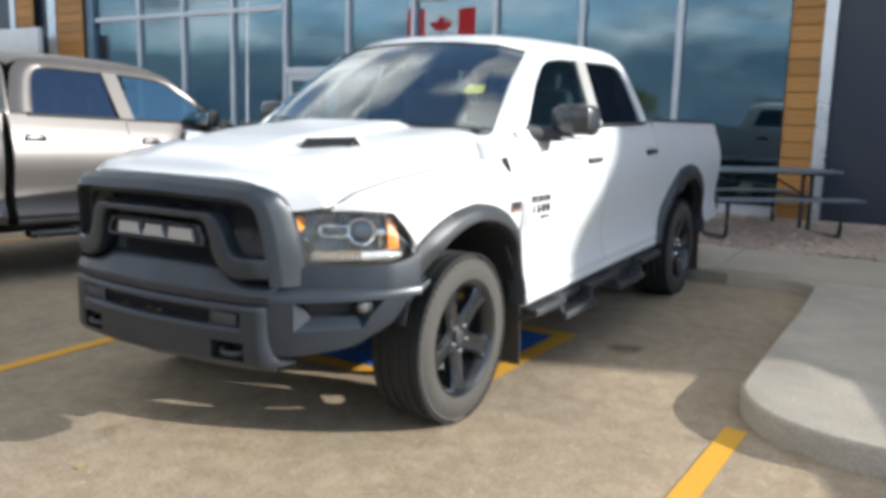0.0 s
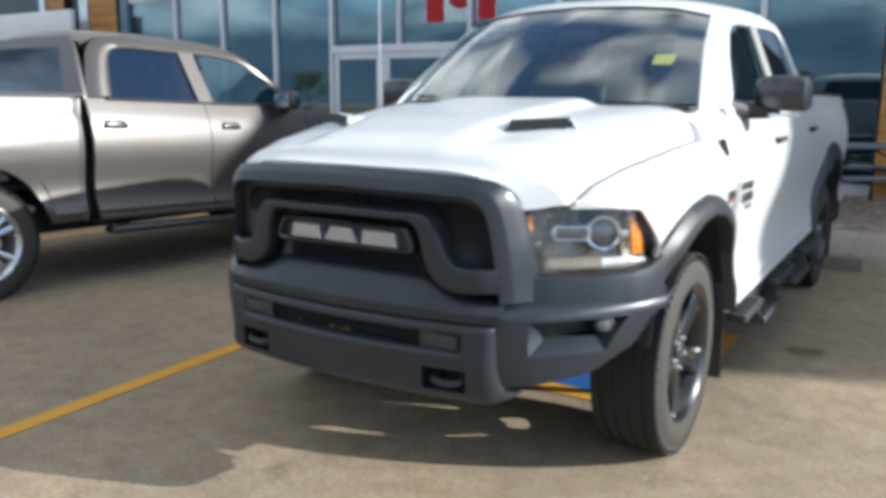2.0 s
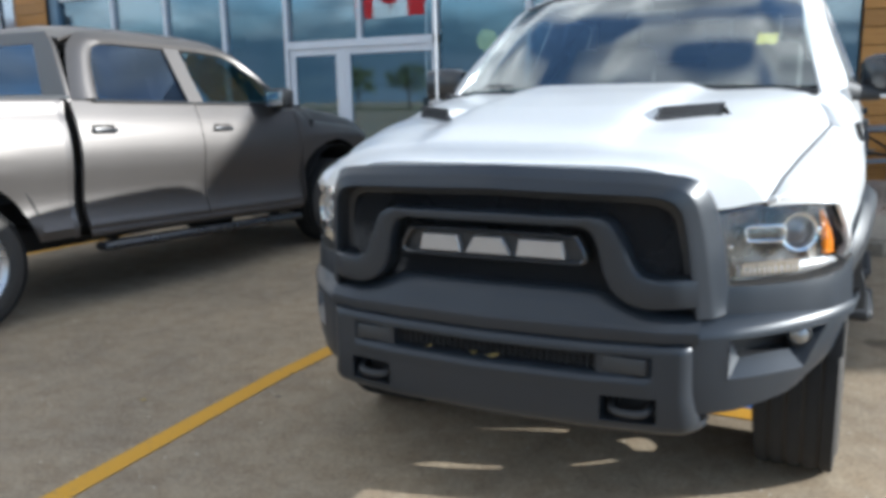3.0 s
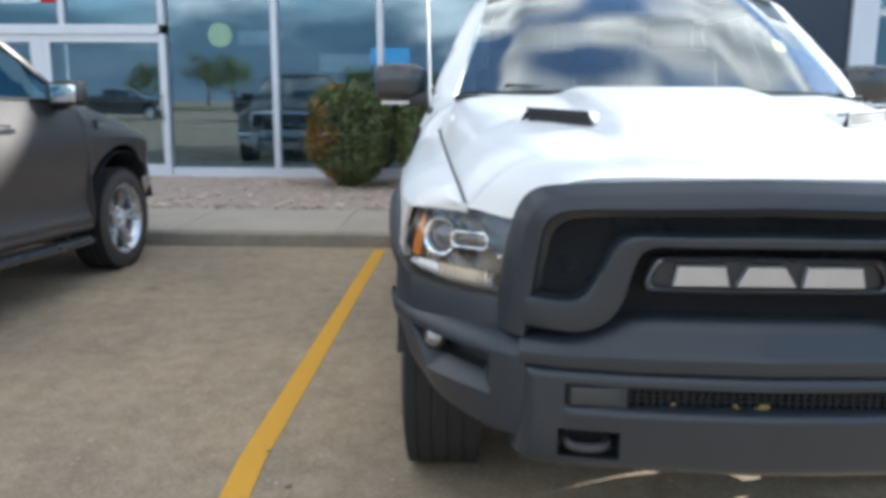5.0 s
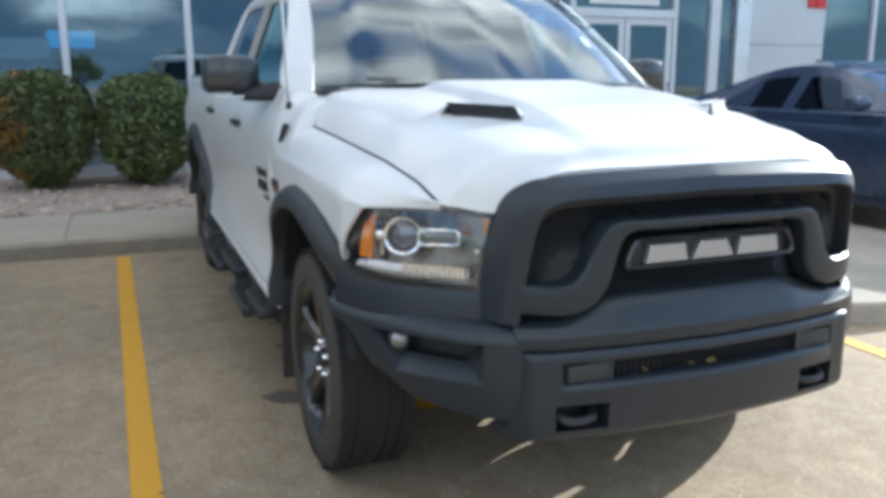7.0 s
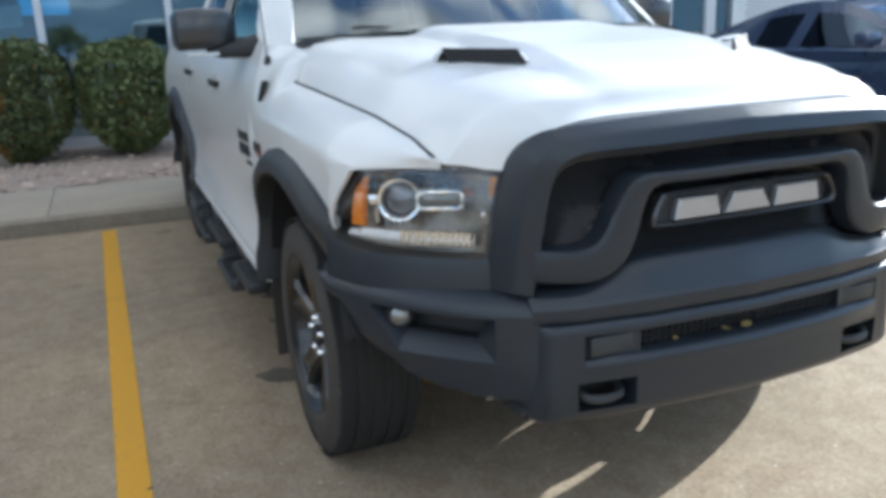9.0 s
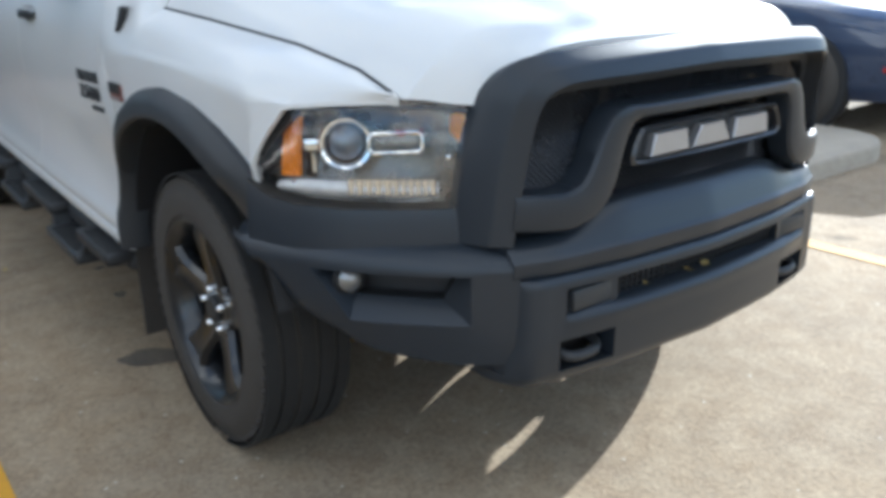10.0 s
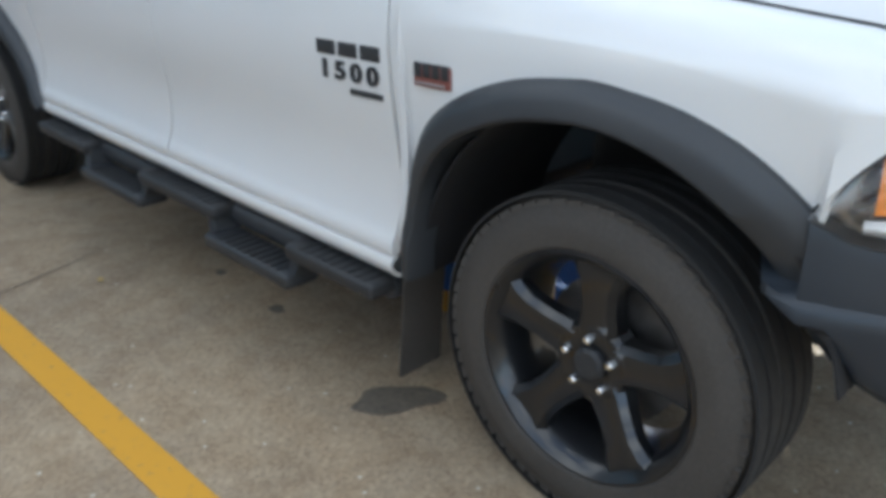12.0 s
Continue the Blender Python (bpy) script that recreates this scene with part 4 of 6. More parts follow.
        for y0, y1 in ((.95, 1.40), (1.84, 2.32)):
            part("drop_step", side(raked(joined(beam(y0, y1, .945, 1.065, .325, .372, .014), loft([[(.95, y0, .36), (1.04, y0, .36), (1.04, y0 + .04, .34), (.95, y0 + .04, .34)], [(.93, y0 - .03, .44), (1.02, y0 - .03, .44), (1.02, y0 + .02, .43), (.93, y0 + .02, .43)]]), loft([[(.95, y1 - .04, .34), (1.04, y1 - .04, .34), (1.04, y1, .36), (.95, y1, .36)], [(.93, y1 - .02, .43), (1.02, y1 - .02, .43), (1.02, y1 + .03, .44), (.93, y1 + .03, .44)]]))), s), FLARE_PLASTIC, bar)
            part("tread_pad", side(raked(joined(*[slab(.96, 1.055, y0 + .05 + .034 * k, y0 + .066 + .034 * k, .370, .378) for k in range(int((y1 - y0 - .08) / .034))])), s), BLACK_PLASTIC, bar)

    # grille surround, bracket and mesh
    def ring(points):
        half = bend(points, 6)
        return np.array(half + [p * [-1, 1, 1] for p in half[-2::-1]])
    outer = ring([(.660, -.775, .740), (.648, -.795, .90), (.630, -.806, 1.005), (.610, -.836, 1.082), (.574, -.872, 1.130), (.50, -.897, 1.141), (.30, -.906, 1.150), (0, -.910, 1.156)])
    inner = ring([(.590, -.892, .740), (.570, -.908, .90), (.559, -.920, .99), (.545, -.934, 1.052), (.502, -.952, 1.079), (.43, -.959, 1.083), (.27, -.967, 1.084), (0, -.972, 1.090)])
    outer, inner = resample(outer, 121), resample(inner, 121)
    away = inner - outer
    rows = [outer + [0, .03, -.012], outer + [0, .002, -.003]]
    # a top bevel and a front face that meet in a soft edge
    for c, d in ((.03, .06), (.22, .34), (.42, .63), (.48, .70), (.55, .745), (.75, .86), (.95, .985)):
        rows.append(outer + away * [c, d, c])
    rows += [inner, inner * [.992, 1, 1] + [0, .010, -.004]]
    part("grille_surround", sheet(rows, .006, (0, -1, 0)), SATIN_GREY if sport else CHROME, truck, "dark grey grille surround" if sport else "chrome grille surround", 22)
    step = inner * [.990, 1, 1] + [0, .012, -.004]
    wall = inner * [.978, 1, 1] + [0, .050, -.010]
    field = inner * [.950, 1, 1] + [0, .056, -.027]
    part("grille_inner_lip", sheet([step, wall, field, field + [0, .04, 0]], .004, (0, -1, 0)), BLACK_PLASTIC, truck, "", 20)
    # U-shaped bracket whose feet run out to the surround
    bo = ring([(.588, -.893, .852), (.54, -.930, .852), (.480, -.946, .848), (.430, -.952, .868), (.385, -.958, .985), (.345, -.962, 1.022), (.26, -.967, 1.017), (0, -.975, 1.021)])
    bi = ring([(.594, -.886, .772), (.54, -.926, .770), (.440, -.946, .762), (.352, -.954, .815), (.322, -.960, .965), (.285, -.964, .992), (.22, -.968, .990), (0, -.975, .992)])
    rows = [bo + [0, .06, .004], bo + [0, .003, 0], bo * .93 + bi * .07 + [0, -.006, 0], bo * .75 + bi * .25 + [0, -.010, 0], bo * .25 + bi * .75 + [0, -.010, 0], bo * .07 + bi * .93 + [0, -.006, 0], bi + [0, .003, 0], bi + [0, .06, -.004]]
    part("grille_bracket", sheet(rows, .004, (0, -1, 0)), SATIN_GREY if sport else CHROME, truck, "", 30)
    part("grille_backing", sheet([[(x, -.86 + .06 * abs(x), z) for z in np.linspace(.74, 1.10, 5)] for x in np.linspace(-.56, .56, 9)], .01, (0, -1, 0)), DARK, truck)
    wires = []
    for k in range(-36, 37):
        for d in (1, -1):
            c = k * .0165
            p0, p1 = (c - d * .165, .78), (c + d * .165, 1.075)
            a, b = max(-.54, min(p0[0], p1[0])), min(.54, max(p0[0], p1[0]))
            if b - a < .02:
                continue
            za, zb = [p0[1] + (x - p0[0]) / (p1[0] - p0[0]) * (p1[1] - p0[1]) for x in (a, b)]
            wires.append(tube([(a, -.885 + .05 * abs(a), za), ((a + b) / 2, -.887 + .05 * abs((a + b) / 2), (za + zb) / 2), (b, -.885 + .05 * abs(b), zb)], .0032, 4))
    part("grille_mesh", joined(*wires), GLOSS_DARK, truck, "black honeycomb grille mesh", 0)
    # name plate with three plain blocks
    fo = bend([(-.295, 0, .885), (-.300, 0, .905), (-.275, 0, .958), (-.255, 0, .968), (.255, 0, .968), (.275, 0, .958), (.300, 0, .905), (.295, 0, .885), (.275, 0, .876), (-.275, 0, .876), (-.295, 0, .885)], 3)
    fo = np.array(fo) + [0, -.955, 0]
    ctr = fo.mean(0)
    fi = (fo - ctr) * [.955, 1, .76] + ctr
    plate = part("name_plate", sheet([fo + [0, .04, 0], fo, fo * .5 + fi * .5 + [0, -.006, 0], fi, fi + [0, .035, 0]], .003, (0, -1, 0)), GLOSS_DARK, truck)
    part("plate_backing", slab(-.28, .28, -.935, -.925, .885, .955), BLACK_PLASTIC, plate)
    for x0, x1, xi in ((-.232, -.092, .012), (-.078, .070, .030), (.084, .235, .010)):
        r0 = [(x0, .893), (x1, .893), (x1 - xi, .945), (x0 + xi, .945)]
        cx, cz = (x0 + x1) / 2, .919
        rings = [[(x, -.936, z) for x, z in r0], [(x, -.956, z) for x, z in r0], [(cx + (x - cx) * .95, -.960, cz + (z - cz) * .90) for x, z in r0]]
        part("badge_block", loft(rings), SATIN_SILVER, plate, "satin silver badge block", 20)

    # headlights
    for s in (1, -1):
        gs, gt = np.linspace(0, 1, 25), np.linspace(0, 1, 11)
        bowl = part("headlight", side(sheet([[lamp_point(a, b, .062 + .036 * math.sin(math.pi * min(1, a * 1.1)) * math.sin(math.pi * b)) for b in gt] for a in gs], .004, (.6, -.8, 0)), s), LAMP_BOWL, truck, "clear headlight with chrome-ringed projector")
        part("lamp_rim", side(joined(sheet([[lamp_point(a, 0, k) for k in (-.002, .07)] for a in gs], .004, (0, 0, -1)), sheet([[lamp_point(a, 1, k) for k in (-.002, .07)] for a in gs], .004, (0, 0, 1)), sheet([[lamp_point(a, b, k) for k in (.002, .03)] for a in gs for b in (.93,)], .004, (0, 0, 1))), s), BLACK_PLASTIC, bowl)
        ln = part("lens", side(sheet([[lamp_point(a, b, 0) for b in gt] for a in gs], 0, (.6, -.8, 0)), s), LENS, bowl, "clear outer lens")
        ln.visible_shadow = False
        pm = place_on_lamp(.50, .60, .040)
        part("projector_ring", side(moved(lathe([(-.03, .052), (.006, .0595), (.016, .0600), (.024, .055), (.022, .048), (.012, .042), (-.02, .040)], 40, "Z", True), pm), s), CHROME, bowl, "chrome projector ring")
        part("projector_lens", side(moved(lathe([(-.015, .042), (.004, .036), (.013, .022), (.017, .0)], 28, "Z"), pm), s), PROJ_GLASS, bowl)
        p2 = place_on_lamp(.315, .60, .036)
        loop = [(-.056, -.012), (-.048, -.021), (.048, -.021), (.058, -.010), (.058, .010), (.048, .021), (-.048, .021), (-.056, .012), (-.056, -.012)]
        part("high_beam", side(moved(tube([(x, y, .004) for x, y in loop], .0055, 8), p2), s), CHROME, bowl)
        part("high_beam_reflector", side(moved(slab(-.048, .048, -.014, .014, -.012, -.004, .003), p2), s), LAMP_BOWL, bowl)
        part("lamp_stalk", side(moved(joined(slab(-.020, .020, -.014, .014, -.02, .004, .005), tube([(0, -.016, 0), (0, -.06, -.004)], .006, 8)), place_on_lamp(.625, .58, .040)), s), CHROME, bowl)
        am = [[lamp_point(a, b + .04 * (a - .66) / .12, .024) for b in np.linspace(.28, .86, 9)] for a in np.linspace(.668, .775, 6)]
        part("amber_marker", side(sheet(am, .012, (.6, -.8, 0)), s), AMBER, bowl, "amber side marker")
        # amber sheet painted as a reflection on the lamp's inner wall
        am = [[lamp_point(.030 + .05 * d, lo + (hi - lo) * b, .016 + .060 * d) for b in (0, .25, .5, .75, 1)] for d, lo, hi in ((0, .60, .90), (.35, .62, .89), (.7, .66, .86), (1, .70, .82))]
        part("inner_amber_reflection", side(sheet(am, .006, (.8, .5, 0)), s), AMBER_DEEP, bowl, "amber panel painted as a lamp reflection")
        rail = [[lamp_point(a, b, .030 - .012 * math.sin(math.pi * k / 5)) for k, b in enumerate(np.linspace(.09, .25, 6))] for a in np.linspace(.13, .80, 24)]
        part("lamp_rail", side(sheet(rail, .012, (.6, -.8, 0)), s), LED_CLEAR, bowl)
        for k in range(11):
            a0 = .135 + k * .033
            blk = sheet([[lamp_point(a0 + .030 * i / 3, .13 + .15 * j / 3, .022 - .008 * math.sin(math.pi * i / 3)) for j in range(4)] for i in range(4)], .012, (.6, -.8, 0))
            part("led_block", side(blk, s), CHROME, bowl)
        for a, b in ((.655, .91), (.70, .20), (.09, .48)):
            part("lamp_bulb", side(moved(lathe([(-.006, .008), (.0, .009), (.006, .006), (.008, 0)], 12, "Z"), place_on_lamp(a, b, .028)), s), CHROME, bowl)
        # trim under the lamp
        rows = [[(lamp_point(a, 0)[0], lamp_point(a, 0)[1] - .002, lamp_point(a, 0)[2] + .004), (lamp_point(a, 0)[0] + .004, lamp_point(a, 0)[1] - .006, lamp_point(a, 0)[2] - .02), (lamp_point(a, 0)[0] + .010, lamp_point(a, 0)[1] - .006, .725), (lamp_point(a, 0)[0] - .03, lamp_point(a, 0)[1] + .03, .700)] for a in np.linspace(0, 1, 20)]
        part("lamp_trim", side(sheet(rows, .006, (.6, -.8, 0)), s), SATIN_GREY if sport else paint, truck)

    # front bumper
    half_x = [.2, .33, .345, .474, .486, .50, .53, .552, .568, .580, .588, .592]
    xs = [-v for v in half_x[::-1]] + [0] + half_x
    zs = [.400, .404, .412, .424, .440, .515, .530, .545, .556, .564, .571, .578, .632, .638, .645, .655, .662, .666]

    def mid_fn(x, z):
        ax = abs(x)
        y = bumper_plan(min(ax, .52)) - .014 + .02 * max(0, .54 - z)
        ex = min(1.0, max(0.0, (ax - .545) / .048))
        ez = min(1.0, max(0.0, (.445 - z) / .046))
        eu = min(1.0, max(0.0, (z - .648) / .019))
        y += .075 * (1 - math.sqrt(1 - ex * ex)) + .05 * (1 - math.sqrt(1 - ez * ez)) + .016 * (1 - math.sqrt(1 - eu * eu))
        y += float(np.interp(ax, [.474, .486], [1, 0])) * float(np.interp(z, [.515, .545, .556, .564, .571, .578, .632, .638], [0, -.005, -.0075, -.006, 0, .014, .014, 0]))
        fl = max(0.0, (ax - .50) / .09) * max(0.0, (.53 - z) / .13) ** 1.4
        return (x + math.copysign(.024 * min(1.0, fl), x), y + .012 * fl, z + .018 * ex * (z < .43))
    holes = [(-.33, .33, .578, .632), (.345, .50, .440, .515), (-.50, -.345, .440, .515)]
    bumper = part("front_bumper", holed(xs, zs, mid_fn, holes, (0, .07, 0)), bump_m, truck, "satin dark grey front bumper" if sport else "chrome front bumper")
    rows = []
    for x in np.linspace(-.60, .60, 49):
        ax = abs(x)
        t = float(np.interp(ax, [0, .27, .33, .40, .46, .60], [.804, .804, .798, .772, .752, .744]))
        y = bumper_plan(x)
        rise = float(np.interp(ax, [.33, .46], [1, 0]))
        top = [(x, y + .085, t + .004), (x, y + .052, t), (x, y + .040, t - .006)]
        fold = .712 + .004 * rise
        rows.append(top + [(x, y + .020, .5 * (t + fold) + .006), (x, y + .008, fold + .008), (x, y + .003, fold - .001), (x, y - .004, fold - .007), (x, y - .004, .678), (x, y + .002, .668), (x, y + .014, .662)])
    part("bumper_upper", sheet(rows, .008, (0, -1, .4)), bump_m, bumper)
    for s in (1, -1):
        cs = [.585, .61, .64, .672, .70, .735, .77, .805, .84, .872, .905, .925, .945, .960, .972, .985]

        def low_edge(x):
            return float(np.interp(x, [.585, .70, .785, .85, .89, .925, .945, .965, .985], [.455, .459, .474, .489, .508, .545, .575, .640, .715]))

        def inward(x):
            d = (bumper_plan(x + .012) - bumper_plan(x - .012)) / .024
            return np.array((-d, 1.0)) / math.hypot(d, 1)

        def surface(x, z, off):
            n = inward(x)
            return (x + n[0] * off, bumper_plan(x) + n[1] * off, z)

        def corner_fn(x, k):
            lo, top = low_edge(x), bumper_top(x)
            zb, zt = max(.566, lo + .03), max(.686, lo + .012)
            z = float(np.interp(k, range(11), [lo, lo + .010, lo + .5 * (zb - lo), zb, .5 * (zb + zt), zt, max(zt + .004, top - .038), top - .022, top - .006, top + .003, top + .006]))
            off = float(np.interp(k, range(11), [.040, .016, .007, .002, .0, -.002, -.002, .010, .032, .060, .095]))
            if k <= 5:
                x -= .050 * float(np.interp(x, [.80, .905, .985], [0, 1, 0])) * float(np.interp(k, [0, 3, 5], [.4, 1, 0]))
            return surface(x, z, off)
        part("bumper_corner", side(holed(cs, list(range(11)), corner_fn, [(.672, .905, 3, 5)], (-.008, .012, .0)), s), bump_m, bumper)
        # pocket round the fog lamp: sloping sill and inner cheek, dark behind
        loop = [(.672 + .233 * f, 0) for f in (0, .25, .5, .75, 1)] + [(.905, .5)] + [(.905 - .233 * f, 1) for f in (0, .25, .5, .75, 1)] + [(.672, .5), (.672, 0)]
        rim = [corner_fn(x, 3 + 2 * v) for x, v in loop]
        inner = []
        for x, v in loop:
            u = (x - .672) / .233
            xi = (.722 + u * .135) * (1 - v) + (.694 + u * .198) * v
            zi = (.610 + .002 * u) * (1 - v) + .682 * v
            inner.append(surface(xi, zi, .050))
        deep = [(p[0] - .03, p[1] + .04, p[2]) for p in inner]
        part("fog_pocket", side(sheet([rim, inner], .003, (.2, .8, .2)), s), bump_m, bumper)
        part("fog_backing", side(joined(sheet([inner, deep], .002, (.2, .8, .2)), sheet([[(p[0] - .001, p[1] + .001, p[2]) for p in deep[0:5]], [(p[0] - .001, p[1] + .001, p[2]) for p in deep[10:5:-1]]], .004, (.3, -1, 0))), s), BLACK_PLASTIC, bumper)
        c = surface(.862, .652, .036)
        fm = Matrix.Translation(c) @ Vector((.30, -.95, .02)).normalized().to_track_quat("Z", "Y").to_matrix().to_4x4()
        part("fog_lamp", side(moved(lathe([(-.03, .030), (.0, .030), (.013, .026), (.021, .014), (.023, 0)], 24, "Z"), fm), s), FOG_GLASS, bumper, "round clear fog lamp")
        part("fog_ring", side(moved(lathe([(-.02, .032), (.002, .037), (.006, .034), (.0, .030)], 28, "Z", True), fm), s), BLACK_PLASTIC, bumper)
        part("tow_hook", side(tube(bend([(.365, -.84, .485), (.365, -.925, .478), (.38, -.955, .463), (.465, -.950, .463), (.48, -.92, .478), (.48, -.84, .485)], 4), .013, 10), s), BLACK_PLASTIC if sport else CHROME, bumper, "dark tow hook")
        part("tow_hook_recess", side(joined(slab(.335, .512, -.884, -.872, .428, .528, .003), slab(.335, .512, -.93, -.872, .424, .430)), s), DARK, bumper)
        part("bumper_pad", side(slab(.340, .470, bumper_plan(.42) - .011, bumper_plan(.42) + .010, .581, .629, .004), s), FLARE_PLASTIC, bumper)
    part("bumper_slot_mesh", joined(slab(-.335, .335, -.925, -.915, .57, .64), *[slab(x - .003, x + .003, -.945, -.92, .574, .636) for x in np.linspace(-.32, .32, 33)], *[slab(-.33, .33, -.943, -.925, z - .0025, z + .0025) for z in (.592, .605, .618)]), DARK, bumper)
    part("air_dam", sheet([[(x, bumper_plan(min(abs(x), .75)) + .05 + .1 * (abs(x) > .58) * (abs(x) - .58) / .2, .44 - .0 * x) if k == 0 else (x, bumper_plan(min(abs(x), .75)) + .10 + .1 * (abs(x) > .58) * (abs(x) - .58) / .2, .375) for k in (0, 1)] for x in np.linspace(-.55, .55, 17)], .008, (0, -1, 0)), BLACK_PLASTIC, truck)

    # hood vents
    if sport:
        for s in (1, -1):
            def on_hood(x, y):
                us = np.linspace(.3, .85, 40)
                best = min(((u, v) for u in us for v in np.linspace(.15, .75, 40)), key=lambda q: (hood_point(*q)[0] - x) ** 2 + (hood_point(*q)[1] - y) ** 2)
                return hood_point(*best)[2]
            b0, b1 = Vector((.372, -.471, 0)), Vector((.548, -.342, 0))
            b0.z, b1.z = on_hood(b0.x, b0.y) + .001, on_hood(b1.x, b1.y) + .001
            back = Vector((.012, .024, .035))
            t0, t1 = b0 + back, b1 + back + Vector((-.004, 0, 0))
            inn = Vector((-.010, .014, 0))
            vent = part("hood_vent", side(loft([[tuple(p) for p in (b0, b1, t1, t0)], [tuple(p + inn * 2) for p in (b0, b1, t1, t0)]]), s), DARK, truck, "black hood vent")
            part("vent_frame", side(tube([b0, b1, t1, t0, b0], .0055, 8), s), BLACK_PLASTIC, vent)
            for k in range(2):
                t = (k + 1) / 3
                part("louver", side(tube([b0.lerp(t0, t), b1.lerp(t1, t)], .003, 6), s), BLACK_PLASTIC, vent)
            cols = []
            for f, h in ((-.24, 0), (-.14, .22), (-.06, .72), (0, 1), (.33, 1), (.67, 1), (1, 1), (1.05, .72), (1.12, .22), (1.20, 0)):
                p = t0.lerp(t1, f) + Vector((0, 0, .006))
                col = []
                for d, g in ((0, 1), (.03, 1), (.07, .72), (.11, .35), (.16, 0)):
                    x, y = p.x - d * .35, p.y + d
                    hz = on_hood(x, y)
                    col.append((x, y, hz - .006 + max(0, p.z + d * .16 - hz) * g * h))
                cols.append(col)
            part("vent_lip", side(sheet(cols, .004, (0, 0, 1)), s), paint, vent)

    # mirrors
    for s in (1, -1):
        rings = []
        for x, y0, y1, z0, z1 in ((.940, .90, .96, 1.375, 1.46), (.955, .855, .975, 1.355, 1.485), (1.00, .830, .985, 1.345, 1.502), (1.10, .835, .990, 1.342, 1.505), (1.165, .855, .990, 1.342, 1.498), (1.182, .885, .985, 1.360, 1.478)):
            my, mz, ry, rz = (y0 + y1) / 2, (z0 + z1) / 2, (y1 - y0) / 2, (z1 - z0) / 2
            ring_ = []
            for k in range(20):
                a = 2 * math.pi * k / 20
                c, d = math.cos(a), math.sin(a)
                ring_.append((x, my + ry * math.copysign(abs(c) ** .5, c), mz + rz * math.copysign(abs(d) ** .5, d)))
            rings.append(ring_)
        mirror = part("mirror", side(loft(rings), s), GLOSS_DARK if sport else BLACK_PLASTIC, truck, "black folding side mirror")
        arm = []
        for x, y, z, w, h in ((.870, .735, 1.352, .062, .044), (.905, .775, 1.350, .058, .042), (.955, .835, 1.340, .052, .034), (1.010, .885, 1.333, .044, .026), (1.060, .905, 1.338, .030, .014)):
            arm.append([(x, y + w * math.copysign(abs(math.cos(a)) ** .6, math.cos(a)), z + h * math.copysign(abs(math.sin(a)) ** .6, math.sin(a))) for a in np.linspace(0, 2 * math.pi, 17)[:-1]])
        part("mirror_arm", side(loft(arm), s), BLACK_PLASTIC, mirror)
        part("mirror_glass", side(slab(.985, 1.16, .984, .993, 1.36, 1.475, .004), s), MIRROR_GLASS, mirror, "mirror glass")
        part("mirror_signal", side(slab(1.02, 1.15, .842, .86, 1.318, 1.333, .004), s), LED_CLEAR, mirror)
        # badges on the door and fender
        if sport:
            for k, (a0, a1) in enumerate(((-.118, -.048), (-.036, .034), (.046, .118))):
                part("badge_block", side(slab(.975, .986, .716 + a0, .716 + a1, .995, 1.030, .002), s), BLACK_PLASTIC, truck, "black badge block")
            for k, ch in enumerate("1500"):
                txt = bpy.data.curves.new("digit", "FONT")
                txt.body, txt.size, txt.extrude, txt.offset = ch, .062, .003, .0018
                txt.align_x, txt.align_y = "CENTER", "CENTER"
                holder = bpy.data.objects.new("digit", txt)
                scene.collection.objects.link(holder)
                me = bpy.data.meshes.new_from_object(holder)
                bpy.data.objects.remove(holder)
                me.materials.clear()
                me.materials.append(BLACK_PLASTIC)
                num = new("digit", me)
                num.parent = truck
                num.matrix_basis = Matrix.Translation((s * .984, .716, .958)) @ Matrix.Rotation(s * math.pi / 2, 4, "Z") @ Matrix.Rotation(math.pi / 2, 4, "X") @ Matrix.Translation((-.090 + .060 * k, 0, 0)) @ Matrix.Diagonal((1.35, 1, 1, 1))
            y0, y1 = (.716, .834) if s > 0 else (.598, .716)
            part("badge_bar", side(slab(.972, .982, y0, y1, .905, .920, .002), s), BLACK_PLASTIC, truck)
            eb = part("engine_badge", side(slab(.978, .984, .372, .484, .962, 1.010, .001), s), ENGINE_RED, truck, "black and red engine badge")
            for k in range(4):
                part("badge_letter_block", side(slab(.980, .987, .376 + .028 * k, .399 + .028 * k, .982, 1.014, .002), s), BLACK_PLASTIC, eb)
            part("badge_letter_block", side(slab(.980, .986, .388, .478, .967, .972, .001), s), SATIN_SILVER, eb)
        tri = [[(skin_x(y, z) + .0015, y, z) for y, z in ((.385, 1.160), (.372, 1.232), (.346, 1.228))], [(skin_x(y, z) - .02, y, z) for y, z in ((.385, 1.160), (.372, 1.232), (.346, 1.228))]]
        part("fender_vent_badge", side(loft(tri), s), BLACK_PLASTIC, truck)
    # radio mast on the far fender
    if sport:
        ant = part("antenna_base", moved(lathe([(0, .015), (.012, .014), (.025, .010), (.03, .006)], 16, "Z"), Matrix.Translation((-.905, .475, 1.283))), BLACK_PLASTIC, truck)
        part("antenna_mast", tube([(-.905, .475, 1.30), (-.915, .488, 1.62), (-.930, .51, 2.08)], [.0065, .006, .0045], 8), SATIN_SILVER, ant, "thin metal radio mast")
        # cabin
    dash = part("dashboard", sheet([[(x, y, z) for y, z in ((.36, 1.36), (.55, 1.355), (.75, 1.345), (.88, 1.31), (.93, 1.22), (.90, 1.05))] for x in np.linspace(-.80, .80, 9)], .02, (0, -.2, 1)), CABIN, truck)
